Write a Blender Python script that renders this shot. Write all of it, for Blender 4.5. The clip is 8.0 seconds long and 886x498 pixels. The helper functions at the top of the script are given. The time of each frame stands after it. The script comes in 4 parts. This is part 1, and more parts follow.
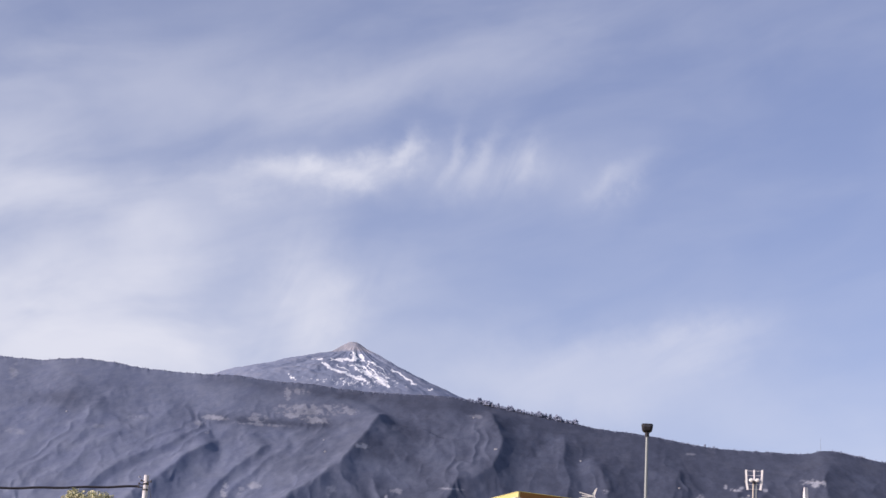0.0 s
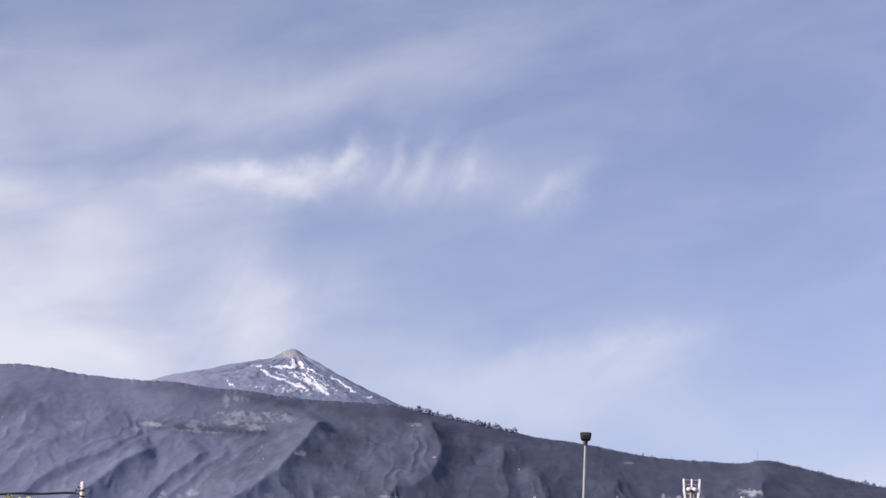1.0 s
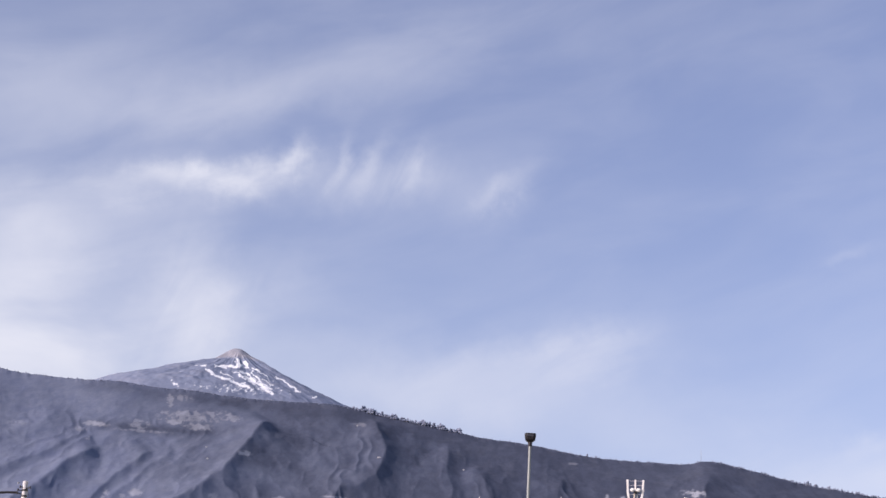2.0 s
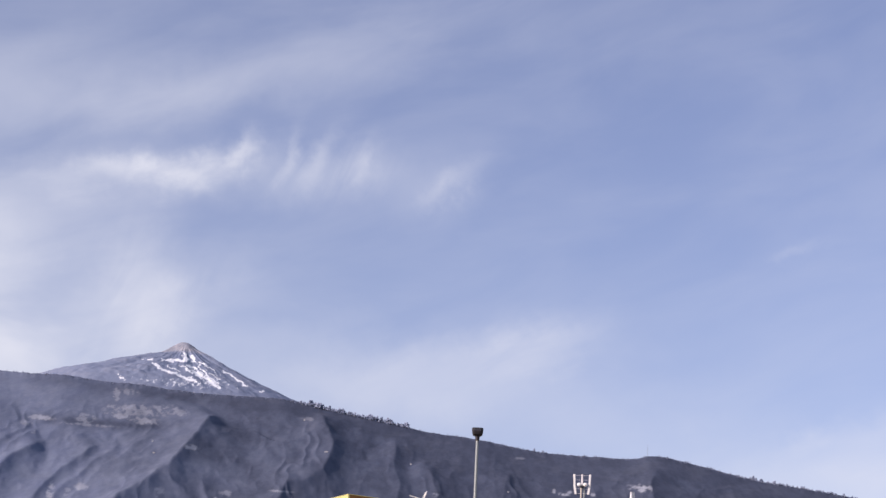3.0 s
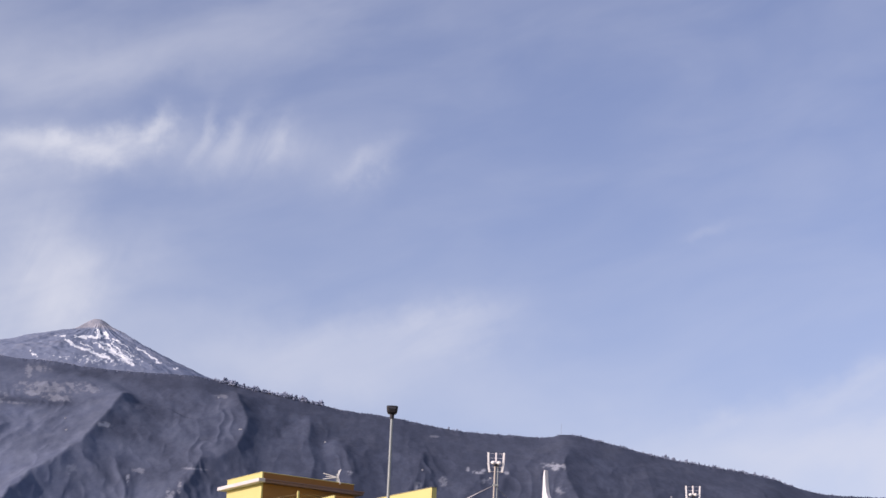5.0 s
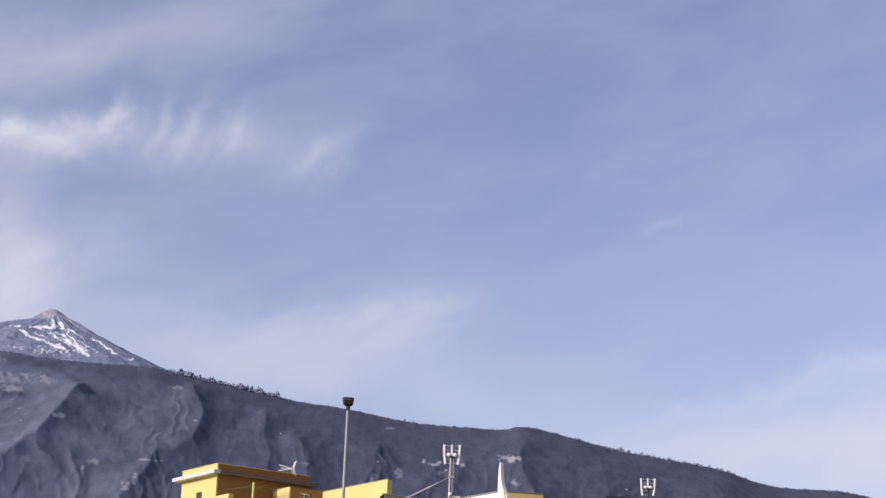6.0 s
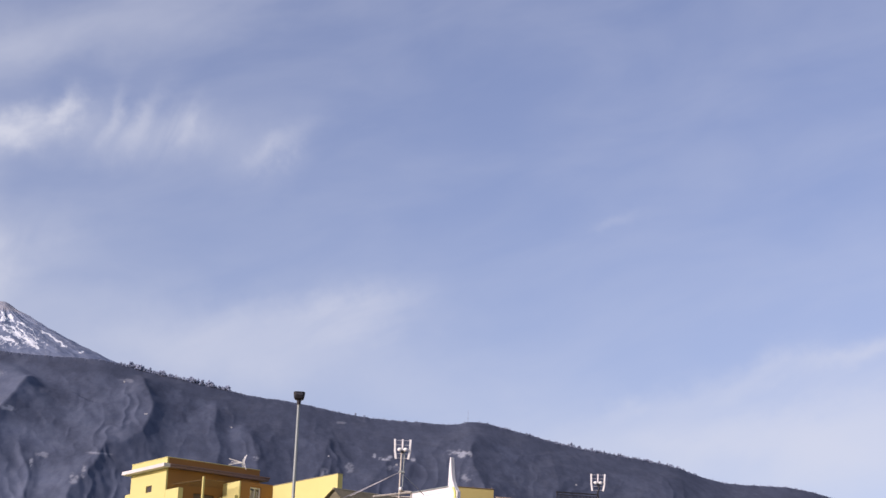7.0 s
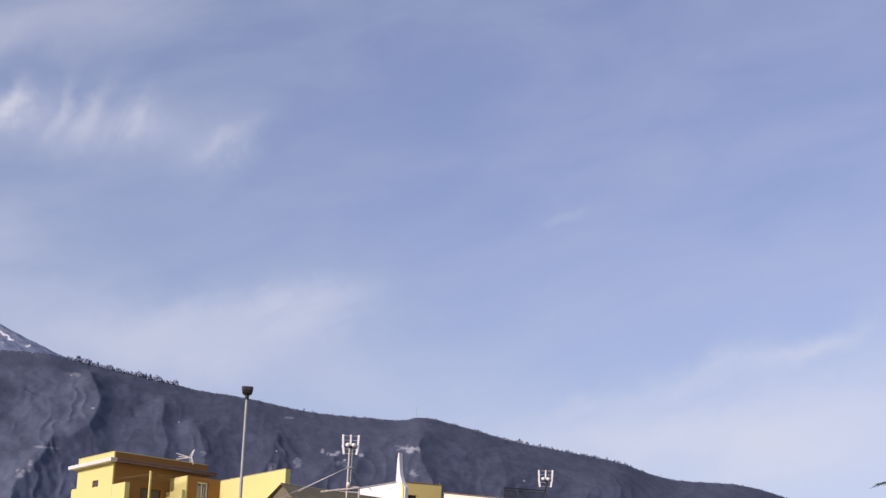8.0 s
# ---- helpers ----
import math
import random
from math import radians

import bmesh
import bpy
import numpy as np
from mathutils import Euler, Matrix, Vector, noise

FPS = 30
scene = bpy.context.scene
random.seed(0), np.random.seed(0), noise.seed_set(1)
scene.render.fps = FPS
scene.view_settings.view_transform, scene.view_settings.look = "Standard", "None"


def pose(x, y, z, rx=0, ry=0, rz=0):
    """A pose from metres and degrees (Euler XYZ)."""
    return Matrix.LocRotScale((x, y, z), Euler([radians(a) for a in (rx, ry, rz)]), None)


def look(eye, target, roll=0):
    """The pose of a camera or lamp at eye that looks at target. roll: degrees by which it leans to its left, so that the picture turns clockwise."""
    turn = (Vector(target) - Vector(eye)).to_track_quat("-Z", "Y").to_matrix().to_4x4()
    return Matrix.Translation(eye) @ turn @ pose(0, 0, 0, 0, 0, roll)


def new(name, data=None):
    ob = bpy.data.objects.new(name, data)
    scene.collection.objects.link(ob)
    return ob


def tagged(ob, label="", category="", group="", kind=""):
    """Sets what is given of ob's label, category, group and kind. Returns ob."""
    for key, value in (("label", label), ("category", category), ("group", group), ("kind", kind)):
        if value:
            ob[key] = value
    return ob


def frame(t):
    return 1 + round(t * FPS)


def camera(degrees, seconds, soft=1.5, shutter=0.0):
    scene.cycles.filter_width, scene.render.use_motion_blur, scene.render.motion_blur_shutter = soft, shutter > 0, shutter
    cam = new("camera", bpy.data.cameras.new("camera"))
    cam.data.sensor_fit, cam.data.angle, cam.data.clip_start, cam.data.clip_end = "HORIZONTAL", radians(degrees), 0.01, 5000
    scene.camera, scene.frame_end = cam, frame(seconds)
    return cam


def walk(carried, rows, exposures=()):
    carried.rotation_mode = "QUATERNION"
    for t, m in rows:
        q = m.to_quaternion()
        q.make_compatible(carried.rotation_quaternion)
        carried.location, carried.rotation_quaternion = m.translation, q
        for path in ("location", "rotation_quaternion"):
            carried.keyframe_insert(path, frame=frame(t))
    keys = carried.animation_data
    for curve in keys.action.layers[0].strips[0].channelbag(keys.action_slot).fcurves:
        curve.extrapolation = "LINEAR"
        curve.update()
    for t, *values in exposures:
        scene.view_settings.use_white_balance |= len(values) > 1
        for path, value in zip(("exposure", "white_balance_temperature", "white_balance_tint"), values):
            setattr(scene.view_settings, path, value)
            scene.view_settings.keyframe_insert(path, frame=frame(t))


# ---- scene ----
EYE = (0.0, 0.0, 1.6)
cam = camera(25.649, 8.0, soft=1.5)


def turned(yaw, pitch, roll):
    """A hand-held pan on the spot: degrees to the right, up, and of lean."""
    y, p = radians(yaw), radians(pitch)
    way = Vector((math.sin(y) * math.cos(p), math.cos(y) * math.cos(p), math.sin(p)))
    return look(EYE, Vector(EYE) + way * 100.0, roll)


PAN = [
    (0.0, -6.380, 16.159, 3.131),
    (0.5, -5.528, 16.328, 3.159),
    (1.0, -4.565, 16.483, 3.053),
    (1.5, -3.740, 16.566, 2.990),
    (3.0, -1.305, 16.490, 2.677),
    (3.5, -0.670, 16.373, 2.595),
    (4.0, -0.051, 16.242, 2.546),
    (4.5, 0.618, 16.091, 2.435),
    (6.0, 2.630, 15.774, 2.308),
    (6.5, 3.296, 15.716, 2.292),
    (7.0, 4.097, 15.680, 2.328),
    (7.5, 4.822, 15.650, 2.311),
    (8.0, 5.645, 15.613, 2.295),
]
walk(cam, [(t, turned(a, b, c)) for t, a, b, c in PAN], [(0.0, 0.18, 6720, 38), (1.5, 0.26, 6720, 38), (3.0, 0.20, 6720, 38), (4.5, 0.13, 6720, 38), (6.5, 0.10, 6720, 38), (8.0, 0.09, 6720, 38)])

# ---- daylight ----
SUN_AZ, SUN_EL = -121.0, 22.0


def heading(az, el=0.0):
    a, e = radians(az), radians(el)
    return Vector((math.sin(a) * math.cos(e), math.cos(a) * math.cos(e), math.sin(e)))


sun = new("sun", bpy.data.lights.new("sun", "SUN"))
sun.data.energy, sun.data.angle, sun.data.color = 4.0, radians(0.53), (1.0, 0.99, 0.90)
sun.matrix_world = look(heading(SUN_AZ, SUN_EL) * 300.0, (0, 0, 0))


class Nodes:
    """A short way to write node trees."""

    def __init__(self, tree):
        self.tree = tree
        tree.nodes.clear()

    def add(self, kind, inputs=None, **settings):
        n = self.tree.nodes.new(kind)
        if "operation" in settings:
            n.operation = settings["operation"]
        if "use_clamp" in settings:
            n.use_clamp = settings["use_clamp"]
        if "data_type" in settings:
            n.data_type = settings["data_type"]
        if "interpolation_type" in settings:
            n.interpolation_type = settings["interpolation_type"]
        if "attribute_name" in settings:
            n.attribute_name = settings["attribute_name"]
        for k, v in (inputs or {}).items():
            if isinstance(v, bpy.types.NodeSocket):
                self.tree.links.new(v, n.inputs[k])
            else:
                n.inputs[k].default_value = v
        return n

    def math(self, op, a, b=0.0, c=0.0, clamp=False):
        return self.add("ShaderNodeMath", {0: a, 1: b, 2: c}, operation=op, use_clamp=clamp).outputs[0]

    def vec(self, x, y, z=0.0):
        return self.add("ShaderNodeCombineXYZ", {0: x, 1: y, 2: z}).outputs[0]

    def fbm(self, vector, scale, detail=6.0, rough=0.55, warp=0.0):
        return self.add("ShaderNodeTexNoise", {"Vector": vector, "Scale": scale, "Detail": detail, "Roughness": rough, "Distortion": warp}).outputs[0]

    def mix(self, fac, a, b):
        n = self.add("ShaderNodeMix", {0: fac, 6: a, 7: b}, data_type="RGBA")
        return n.outputs[2]

    def ramp(self, fac, lo, hi):
        return self.add("ShaderNodeMapRange", {0: fac, 1: lo, 2: hi, 3: 0.0, 4: 1.0}, interpolation_type="SMOOTHSTEP").outputs[0]


world = bpy.data.worlds.new("sky")
scene.world = world
world.use_nodes = True
w = Nodes(world.node_tree)
sky = w.add("ShaderNodeTexSky")
sky.sky_type, sky.sun_disc = "NISHITA", False
sky.sun_elevation, sky.sun_rotation = radians(SUN_EL), radians(SUN_AZ)
sky.altitude, sky.air_density, sky.dust_density, sky.ozone_density = 100.0, 1.0, 1.2, 1.6

# The sky in degrees: to the right and up.
coord = w.add("ShaderNodeTexCoord").outputs["Generated"]
sep = w.add("ShaderNodeSeparateXYZ", {0: coord})
AZ = w.math("MULTIPLY", w.math("ARCTAN2", sep.outputs[0], sep.outputs[1]), 57.2958)
EL = w.math("MULTIPLY", w.math("ARCSINE", sep.outputs[2]), 57.2958)


def turned_axes(angle, x, y):
    c, s = math.cos(radians(angle)), math.sin(radians(angle))
    along = w.math("ADD", w.math("MULTIPLY", x, c), w.math("MULTIPLY", y, s))
    across = w.math("SUBTRACT", w.math("MULTIPLY", y, c), w.math("MULTIPLY", x, s))
    return along, across


# Slow and fine drift of the air, so that no cloud keeps a smooth edge.
flat = w.vec(AZ, EL)
drift = w.add("ShaderNodeTexNoise", {"Vector": flat, "Scale": 0.5, "Detail": 6.0, "Roughness": 0.6})
drift_xyz = w.add("ShaderNodeSeparateXYZ", {0: drift.outputs["Color"]})
AZ_W = w.math("ADD", AZ, w.math("MULTIPLY", w.math("SUBTRACT", drift_xyz.outputs[0], 0.5), 2.2))
EL_W = w.math("ADD", EL, w.math("MULTIPLY", w.math("SUBTRACT", drift_xyz.outputs[1], 0.5), 1.5))


def streaks(angle, along, across, detail=4.5, rough=0.52, warp=0.35):
    """Cirrus fibres that run at an angle."""
    a, b = turned_axes(angle, AZ, EL)
    return w.fbm(w.vec(w.math("MULTIPLY", a, along), w.math("MULTIPLY", b, across)), 1.0, detail, rough, warp)


def puff(az, el, half_long, half_wide, angle, amount, fibre=None, low=0.2, high=0.72):
    """A soft patch of thin cloud, longer than wide, torn into fibres."""
    a, b = turned_axes(angle, w.math("SUBTRACT", AZ_W, az), w.math("SUBTRACT", EL_W, el))
    a, b = w.math("DIVIDE", a, half_long), w.math("DIVIDE", b, half_wide)
    fall = w.math("ADD", w.math("MULTIPLY", a, a), w.math("MULTIPLY", b, b))
    soft = w.math("MULTIPLY", w.math("EXPONENT", w.math("MULTIPLY", fall, -1.0)), amount)
    return w.math("MULTIPLY", soft, w.math("ADD", w.math("MULTIPLY", w.ramp(fibre, low, high), 0.62), 0.38)) if fibre else soft


broad = streaks(14, 0.16, 0.42)
fine = streaks(15, 0.40, 1.1, detail=5.5, warp=0.25)
tufts = streaks(64, 0.26, 0.95, detail=5.0, rough=0.5, warp=0.5)
slant = streaks(24, 0.22, 0.9)
# az, el, half length, half width, angle, amount, fibres
LOW_VEIL = [
    (-19.2, 12.8, 7.0, 3.8, 0, 0.62, broad, 0.0, 0.6),
    (-14.2, 13.0, 5.0, 2.3, 8, 0.44, broad),
    (-10.4, 14.3, 2.2, 1.3, 100, 0.46, tufts, 0.1, 0.65),
    (-8.6, 14.9, 1.8, 0.8, 45, 0.15, tufts),
    (-19.6, 17.8, 3.2, 2.4, 75, 0.36, broad),
    (-15.5, 15.8, 3.2, 1.2, -25, 0.20, broad),
]
FEATHERED_BAND = [
    (-12.8, 17.7, 2.8, 0.6, 6, 0.32, fine),
    (-10.6, 18.2, 1.6, 0.40, 8, 0.44, fine),
    (-8.8, 18.4, 1.5, 0.5, 14, 0.50, fine),
    (-7.7, 18.95, 0.75, 0.28, 52, 0.32, fine),
    (-5.3, 18.5, 2.8, 0.8, 2, 0.34, tufts),
    (-1.15, 18.4, 1.1, 0.28, 36, 0.30, fine),
    (-1.4, 18.2, 1.7, 0.7, 30, 0.12, None),
    (-11.6, 19.9, 4.8, 1.0, 14, 0.22, broad),
    (-7.0, 21.3, 5.4, 1.4, 16, 0.11, broad),
    (-2.0, 22.9, 6.0, 1.3, 15, 0.10, broad),
    (-13.0, 22.0, 8.0, 2.5, 10, 0.08, None),
    (-9.5, 17.9, 4.5, 1.0, 4, 0.12, None),
    (-16.5, 20.4, 4.0, 1.3, 5, 0.18, broad),
    (-14.5, 16.6, 5.0, 0.8, 0, 0.14, broad),
]
FEATHERS = [
    (-6.25, 19.1, 0.75, 0.27, 70, 0.26, tufts),
    (-5.2, 19.1, 0.75, 0.32, 63, 0.24, tufts),
    (-3.85, 18.9, 0.70, 0.36, 56, 0.26, tufts),
    (-4.5, 18.8, 0.6, 0.3, 60, 0.12, tufts),
]
LOW_BANKS = [
    (-0.6, 13.3, 3.6, 0.75, 10, 0.32, slant),
    (1.6, 13.4, 1.5, 0.75, 20, 0.30, slant),
    (2.2, 14.0, 1.7, 0.32, 15, 0.12, fine),
    (-1.5, 12.2, 5.0, 0.9, 5, 0.18, None),
    (1.0, 11.9, 6.0, 1.2, 0, 0.12, None),
    (-4.8, 12.6, 3.2, 1.4, -10, 0.24, None),
    (13.4, 11.95, 4.6, 0.5, 17, 0.34, slant),
    (16.8, 13.0, 1.7, 0.28, 20, 0.28, fine),
    (17.2, 11.1, 6.5, 1.5, 12, 0.44, broad, 0.0, 0.6),
    (12.0, 10.4, 4.0, 0.6, 8, 0.18, slant),
    (10.1, 11.2, 0.7, 0.3, 15, 0.20, fine),
    (9.4, 16.7, 0.9, 0.2, 4, 0.14, fine),
    (6.0, 10.6, 6.0, 1.0, -6, 0.10, None),
    (17.0, 9.4, 7.0, 1.3, 0, 0.22, None),
]
cover = 0.0
for row in LOW_VEIL + FEATHERED_BAND + FEATHERS + LOW_BANKS:
    cover = w.math("ADD", cover, puff(*row))
veil = w.math("MULTIPLY", w.ramp(broad, 0.25, 0.8), 0.15)
cover = w.math("MINIMUM", w.math("ADD", cover, veil), 0.92)
blue = w.add("ShaderNodeVectorMath", {0: sky.outputs[0], "Scale": 1.0}, operation="SCALE").outputs[0]
cloudy = w.mix(cover, blue, (4.5, 5.55, 5.6, 1.0))
background = w.add("ShaderNodeBackground", {"Color": cloudy, "Strength": 0.13})
w.add("ShaderNodeOutputWorld", {0: background.outputs[0]})

# ---- materials ----
def material(name, rough=0.8, metal=0.0):
    m = bpy.data.materials.new(name)
    m.use_nodes = True
    n = Nodes(m.node_tree)
    bsdf = n.add("ShaderNodeBsdfPrincipled", {"Roughness": rough, "Metallic": metal})
    n.add("ShaderNodeOutputMaterial", {0: bsdf.outputs[0]})
    return m, n, bsdf


def rgb(r, g, b):
    return (r, g, b, 1.0)


def bump(n, bsdf, height, strength, distance):
    out = n.add("ShaderNodeBump", {"Height": height, "Strength": strength, "Distance": distance}).outputs[0]
    n.tree.links.new(out, bsdf.inputs["Normal"])


def worn(name, base, dark, rough=0.8, metal=0.0, scale=1.0, grain=40.0, depth=0.003, amount=0.5):
    """A surface with blotches and grain at two scales, and fine relief."""
    m, n, bsdf = material(name, rough, metal)
    where = n.add("ShaderNodeTexCoord").outputs["Object"]
    blotch = n.ramp(n.fbm(where, 0.9 * scale, 5.0, 0.6), 0.35, 0.75)
    speck = n.ramp(n.fbm(where, grain * scale, 3.0, 0.6), 0.3, 0.8)
    fac = n.math("MULTIPLY", n.math("ADD", n.math("MULTIPLY", blotch, 0.65), n.math("MULTIPLY", speck, 0.35)), amount)
    n.tree.links.new(n.mix(fac, rgb(*base), rgb(*dark)), bsdf.inputs["Base Color"])
    bump(n, bsdf, n.fbm(where, grain * scale, 4.0, 0.6), 0.5, depth)
    return m


def land(name, forest, scrub, rock, sheen):
    """Wooded slopes: pines, lighter scrub and clearings, bare rock and snow by cover; their colours hold distance haze.
    """
    m, n, bsdf = material(name, 0.95)
    where = n.add("ShaderNodeTexCoord").outputs["Object"]
    cover_at = n.add("ShaderNodeSeparateColor", {0: n.add("ShaderNodeAttribute", attribute_name="cover").outputs["Color"]})
    where = n.add("ShaderNodeVectorMath", {0: where, 1: (1.0, 0.20, 0.35)}, operation="MULTIPLY").outputs[0]
    canopy = n.ramp(n.fbm(where, 0.07, 8.0, 0.75), 0.38, 0.62)
    tone = n.ramp(n.fbm(where, 0.006, 6.0, 0.6), 0.32, 0.68)
    # Darker share: thick woods, and the east where less haze is painted.
    dark_share = n.math("MULTIPLY", cover_at.outputs[2], 0.92)
    mixed = n.mix(n.math("ADD", n.math("MULTIPLY", canopy, 0.5), n.math("MULTIPLY", tone, 0.3)), rgb(*forest), rgb(*scrub))
    green = n.mix(dark_share, mixed, n.mix(canopy, rgb(*[0.36 * c for c in forest]), rgb(*[0.47 * c for c in forest])))
    stone = n.mix(n.ramp(n.fbm(where, 0.05, 8.0, 0.7), 0.3, 0.7), rgb(*[0.7 * c for c in rock]), rgb(*[1.25 * c for c in rock]))
    ground_col = n.mix(cover_at.outputs[0], green, stone)
    edge = n.math("ADD", cover_at.outputs[1], n.math("MULTIPLY", n.math("SUBTRACT", n.fbm(where, 0.16, 8.0, 0.72), 0.5), 1.7))
    snow = n.ramp(edge, 0.38, 0.55)
    n.tree.links.new(n.mix(snow, ground_col, rgb(0.78, 0.84, 0.84)), bsdf.inputs["Base Color"])
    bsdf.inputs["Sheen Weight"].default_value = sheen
    bsdf.inputs["Sheen Roughness"].default_value = 0.6
    bsdf.inputs["Sheen Tint"].default_value = (0.75, 0.82, 1.0, 1.0)
    bsdf.inputs["Specular IOR Level"].default_value = 0.1
    bump(n, bsdf, n.fbm(where, 0.09, 9.0, 0.72), 0.35, 0.45)
    return m


# Raised, bluish base colours: the haze of distance is put into them.
FOREST = land("hazy_wooded_slope", (0.118, 0.15, 0.22), (0.178, 0.215, 0.27), (0.29, 0.32, 0.35), 0.0)
# Farther off, so more blue haze is mixed into this base colour.
LAVA = land("hazy_volcanic_slope", (0.16, 0.205, 0.285), (0.215, 0.262, 0.335), (0.28, 0.295, 0.32), 0.0)
EARTH = worn("dry_ground", (0.16, 0.13, 0.10), (0.10, 0.085, 0.065), 0.95, scale=0.2, grain=25.0, depth=0.01, amount=0.9)
YELLOW = worn("yellow_render", (0.52, 0.485, 0.19), (0.47, 0.425, 0.15), 0.9, scale=1.0, grain=45.0, depth=0.004, amount=0.6)
# Orange front paint, with the shade of those faces put into its colour.
SHADED_ORANGE = worn("orange_render_with_shade", (0.285, 0.14, 0.036), (0.235, 0.112, 0.03), 0.9, scale=1.0, grain=45.0, depth=0.004, amount=0.6)
WHITE = worn("white_paint", (0.62, 0.64, 0.64), (0.50, 0.52, 0.51), 0.7, scale=1.2, grain=40.0, depth=0.002, amount=0.5)
CREAM = worn("cream_render", (0.70, 0.66, 0.52), (0.60, 0.55, 0.42), 0.85, scale=1.0, grain=40.0, depth=0.003, amount=0.5)
OCHRE = worn("ochre_render", (0.44, 0.37, 0.13), (0.36, 0.29, 0.10), 0.9, scale=1.0, grain=45.0, depth=0.004, amount=0.7)
# Light put into colour: the ochre house's sunny side, the fin's reflected yellow.
LIME = worn("lime_yellow_lit_tint", (0.72, 0.70, 0.22), (0.60, 0.58, 0.2), 0.7, scale=1.0, grain=45.0, depth=0.002, amount=0.5)
# Shaded copy of the cornice trim: the shade is put into dark brown.
SHADED_TRIM = worn("trim_with_painted_shade", (0.20, 0.125, 0.10), (0.13, 0.08, 0.07), 0.8, scale=2.0, grain=50.0, depth=0.003, amount=0.7)
TRIM = worn("pale_concrete_trim", (0.56, 0.56, 0.53), (0.42, 0.41, 0.39), 0.8, scale=2.0, grain=50.0, depth=0.003, amount=0.7)
CEMENT = worn("weathered_fibre_cement", (0.25, 0.232, 0.15), (0.20, 0.185, 0.12), 0.92, scale=0.8, grain=30.0, depth=0.006, amount=0.9)
TARP = worn("faded_shade_cloth", (0.26, 0.21, 0.11), (0.20, 0.16, 0.08), 0.9, scale=2.0, grain=80.0, depth=0.002, amount=0.6)
TARP.node_tree.nodes["Principled BSDF"].inputs["Alpha"].default_value = 0.2
GALV = worn("galvanised_steel", (0.27, 0.31, 0.29), (0.18, 0.21, 0.20), 0.6, 0.25, scale=3.0, grain=60.0, depth=0.001, amount=0.6)
ALU = worn("dull_aluminium", (0.78, 0.77, 0.74), (0.6, 0.58, 0.54), 0.5, 0.35, scale=4.0, grain=80.0, depth=0.001, amount=0.5)
RUSTY = worn("cream_painted_pipe", (0.50, 0.48, 0.40), (0.36, 0.32, 0.26), 0.7, 0.1, scale=4.0, grain=60.0, depth=0.001, amount=0.7)
PLASTIC = worn("white_plastic", (0.74, 0.76, 0.72), (0.62, 0.63, 0.58), 0.5, scale=5.0, grain=60.0, depth=0.001, amount=0.4)
BLACK = worn("black_enamel", (0.006, 0.0065, 0.009), (0.011, 0.011, 0.014), 0.6, scale=4.0, grain=60.0, depth=0.001, amount=0.6)
LENS = worn("dark_lamp_glass", (0.03, 0.03, 0.035), (0.05, 0.05, 0.05), 0.15, scale=4.0, grain=60.0, depth=0.0005, amount=0.4)
CABLE = worn("black_cable_sheath", (0.02, 0.02, 0.024), (0.04, 0.04, 0.045), 0.6, scale=2.0, grain=40.0, depth=0.001, amount=0.5)
WIRE = worn("grey_stay_wire", (0.34, 0.35, 0.36), (0.25, 0.25, 0.27), 0.5, 0.5, scale=4.0, grain=60.0, depth=0.0005, amount=0.5)
POLE = worn("pale_concrete_pole", (0.62, 0.64, 0.62), (0.45, 0.46, 0.45), 0.85, scale=1.5, grain=40.0, depth=0.003, amount=0.8)
# For panels that hold the shade inside openings as a near-black colour.
DARKROOM = worn("painted_opening_shade", (0.05, 0.04, 0.035), (0.03, 0.025, 0.02), 0.9, scale=1.0, grain=20.0, depth=0.001, amount=0.5)
CURTAIN = worn("pale_curtain", (0.68, 0.62, 0.58), (0.52, 0.46, 0.44), 0.9, scale=6.0, grain=60.0, depth=0.002, amount=0.8)
BARK = worn("grey_brown_bark", (0.16, 0.12, 0.085), (0.09, 0.07, 0.05), 0.95, scale=3.0, grain=30.0, depth=0.01, amount=0.9)
LEAF = worn("yellow_green_leaves", (0.55, 0.55, 0.34), (0.30, 0.32, 0.15), 0.7, scale=2.0, grain=20.0, depth=0.001, amount=0.9)
FROND = worn("dark_palm_leaf", (0.05, 0.075, 0.035), (0.03, 0.045, 0.02), 0.6, scale=2.0, grain=20.0, depth=0.001, amount=0.8)
# Pale blue needles, carrying the same haze tint as the ridge.
PINE = worn("haze_blue_pine_needles", (0.20, 0.245, 0.33), (0.15, 0.185, 0.25), 0.95, scale=0.4, grain=3.0, depth=0.02, amount=0.9)
LIMEWASH = worn("weathered_limewash", (0.28, 0.31, 0.32), (0.22, 0.24, 0.25), 0.9, scale=0.5, grain=10.0, depth=0.01, amount=0.7)
TILE = worn("grey_roof_tiles", (0.30, 0.29, 0.30), (0.22, 0.21, 0.22), 0.9, scale=0.5, grain=10.0, depth=0.01, amount=0.8)
glass_m, glass_n, glass_b = material("window_glass", 0.03)
glass_b.inputs["Base Color"].default_value = (0.9, 0.93, 0.95, 1.0)
glass_b.inputs["Transmission Weight"].default_value = 1.0
glass_b.inputs["IOR"].default_value = 1.45
GLASS = glass_m

# ---- the land ----
def mesh_object(name, verts, faces, mat, smooth=False, parent=None, label=""):
    me = bpy.data.meshes.new(name)
    me.from_pydata(verts, [], faces)
    me.materials.append(mat)
    if smooth:
        me.shade_smooth()
    ob = new(name, me)
    ob.parent = parent
    return tagged(ob, label) if label else ob


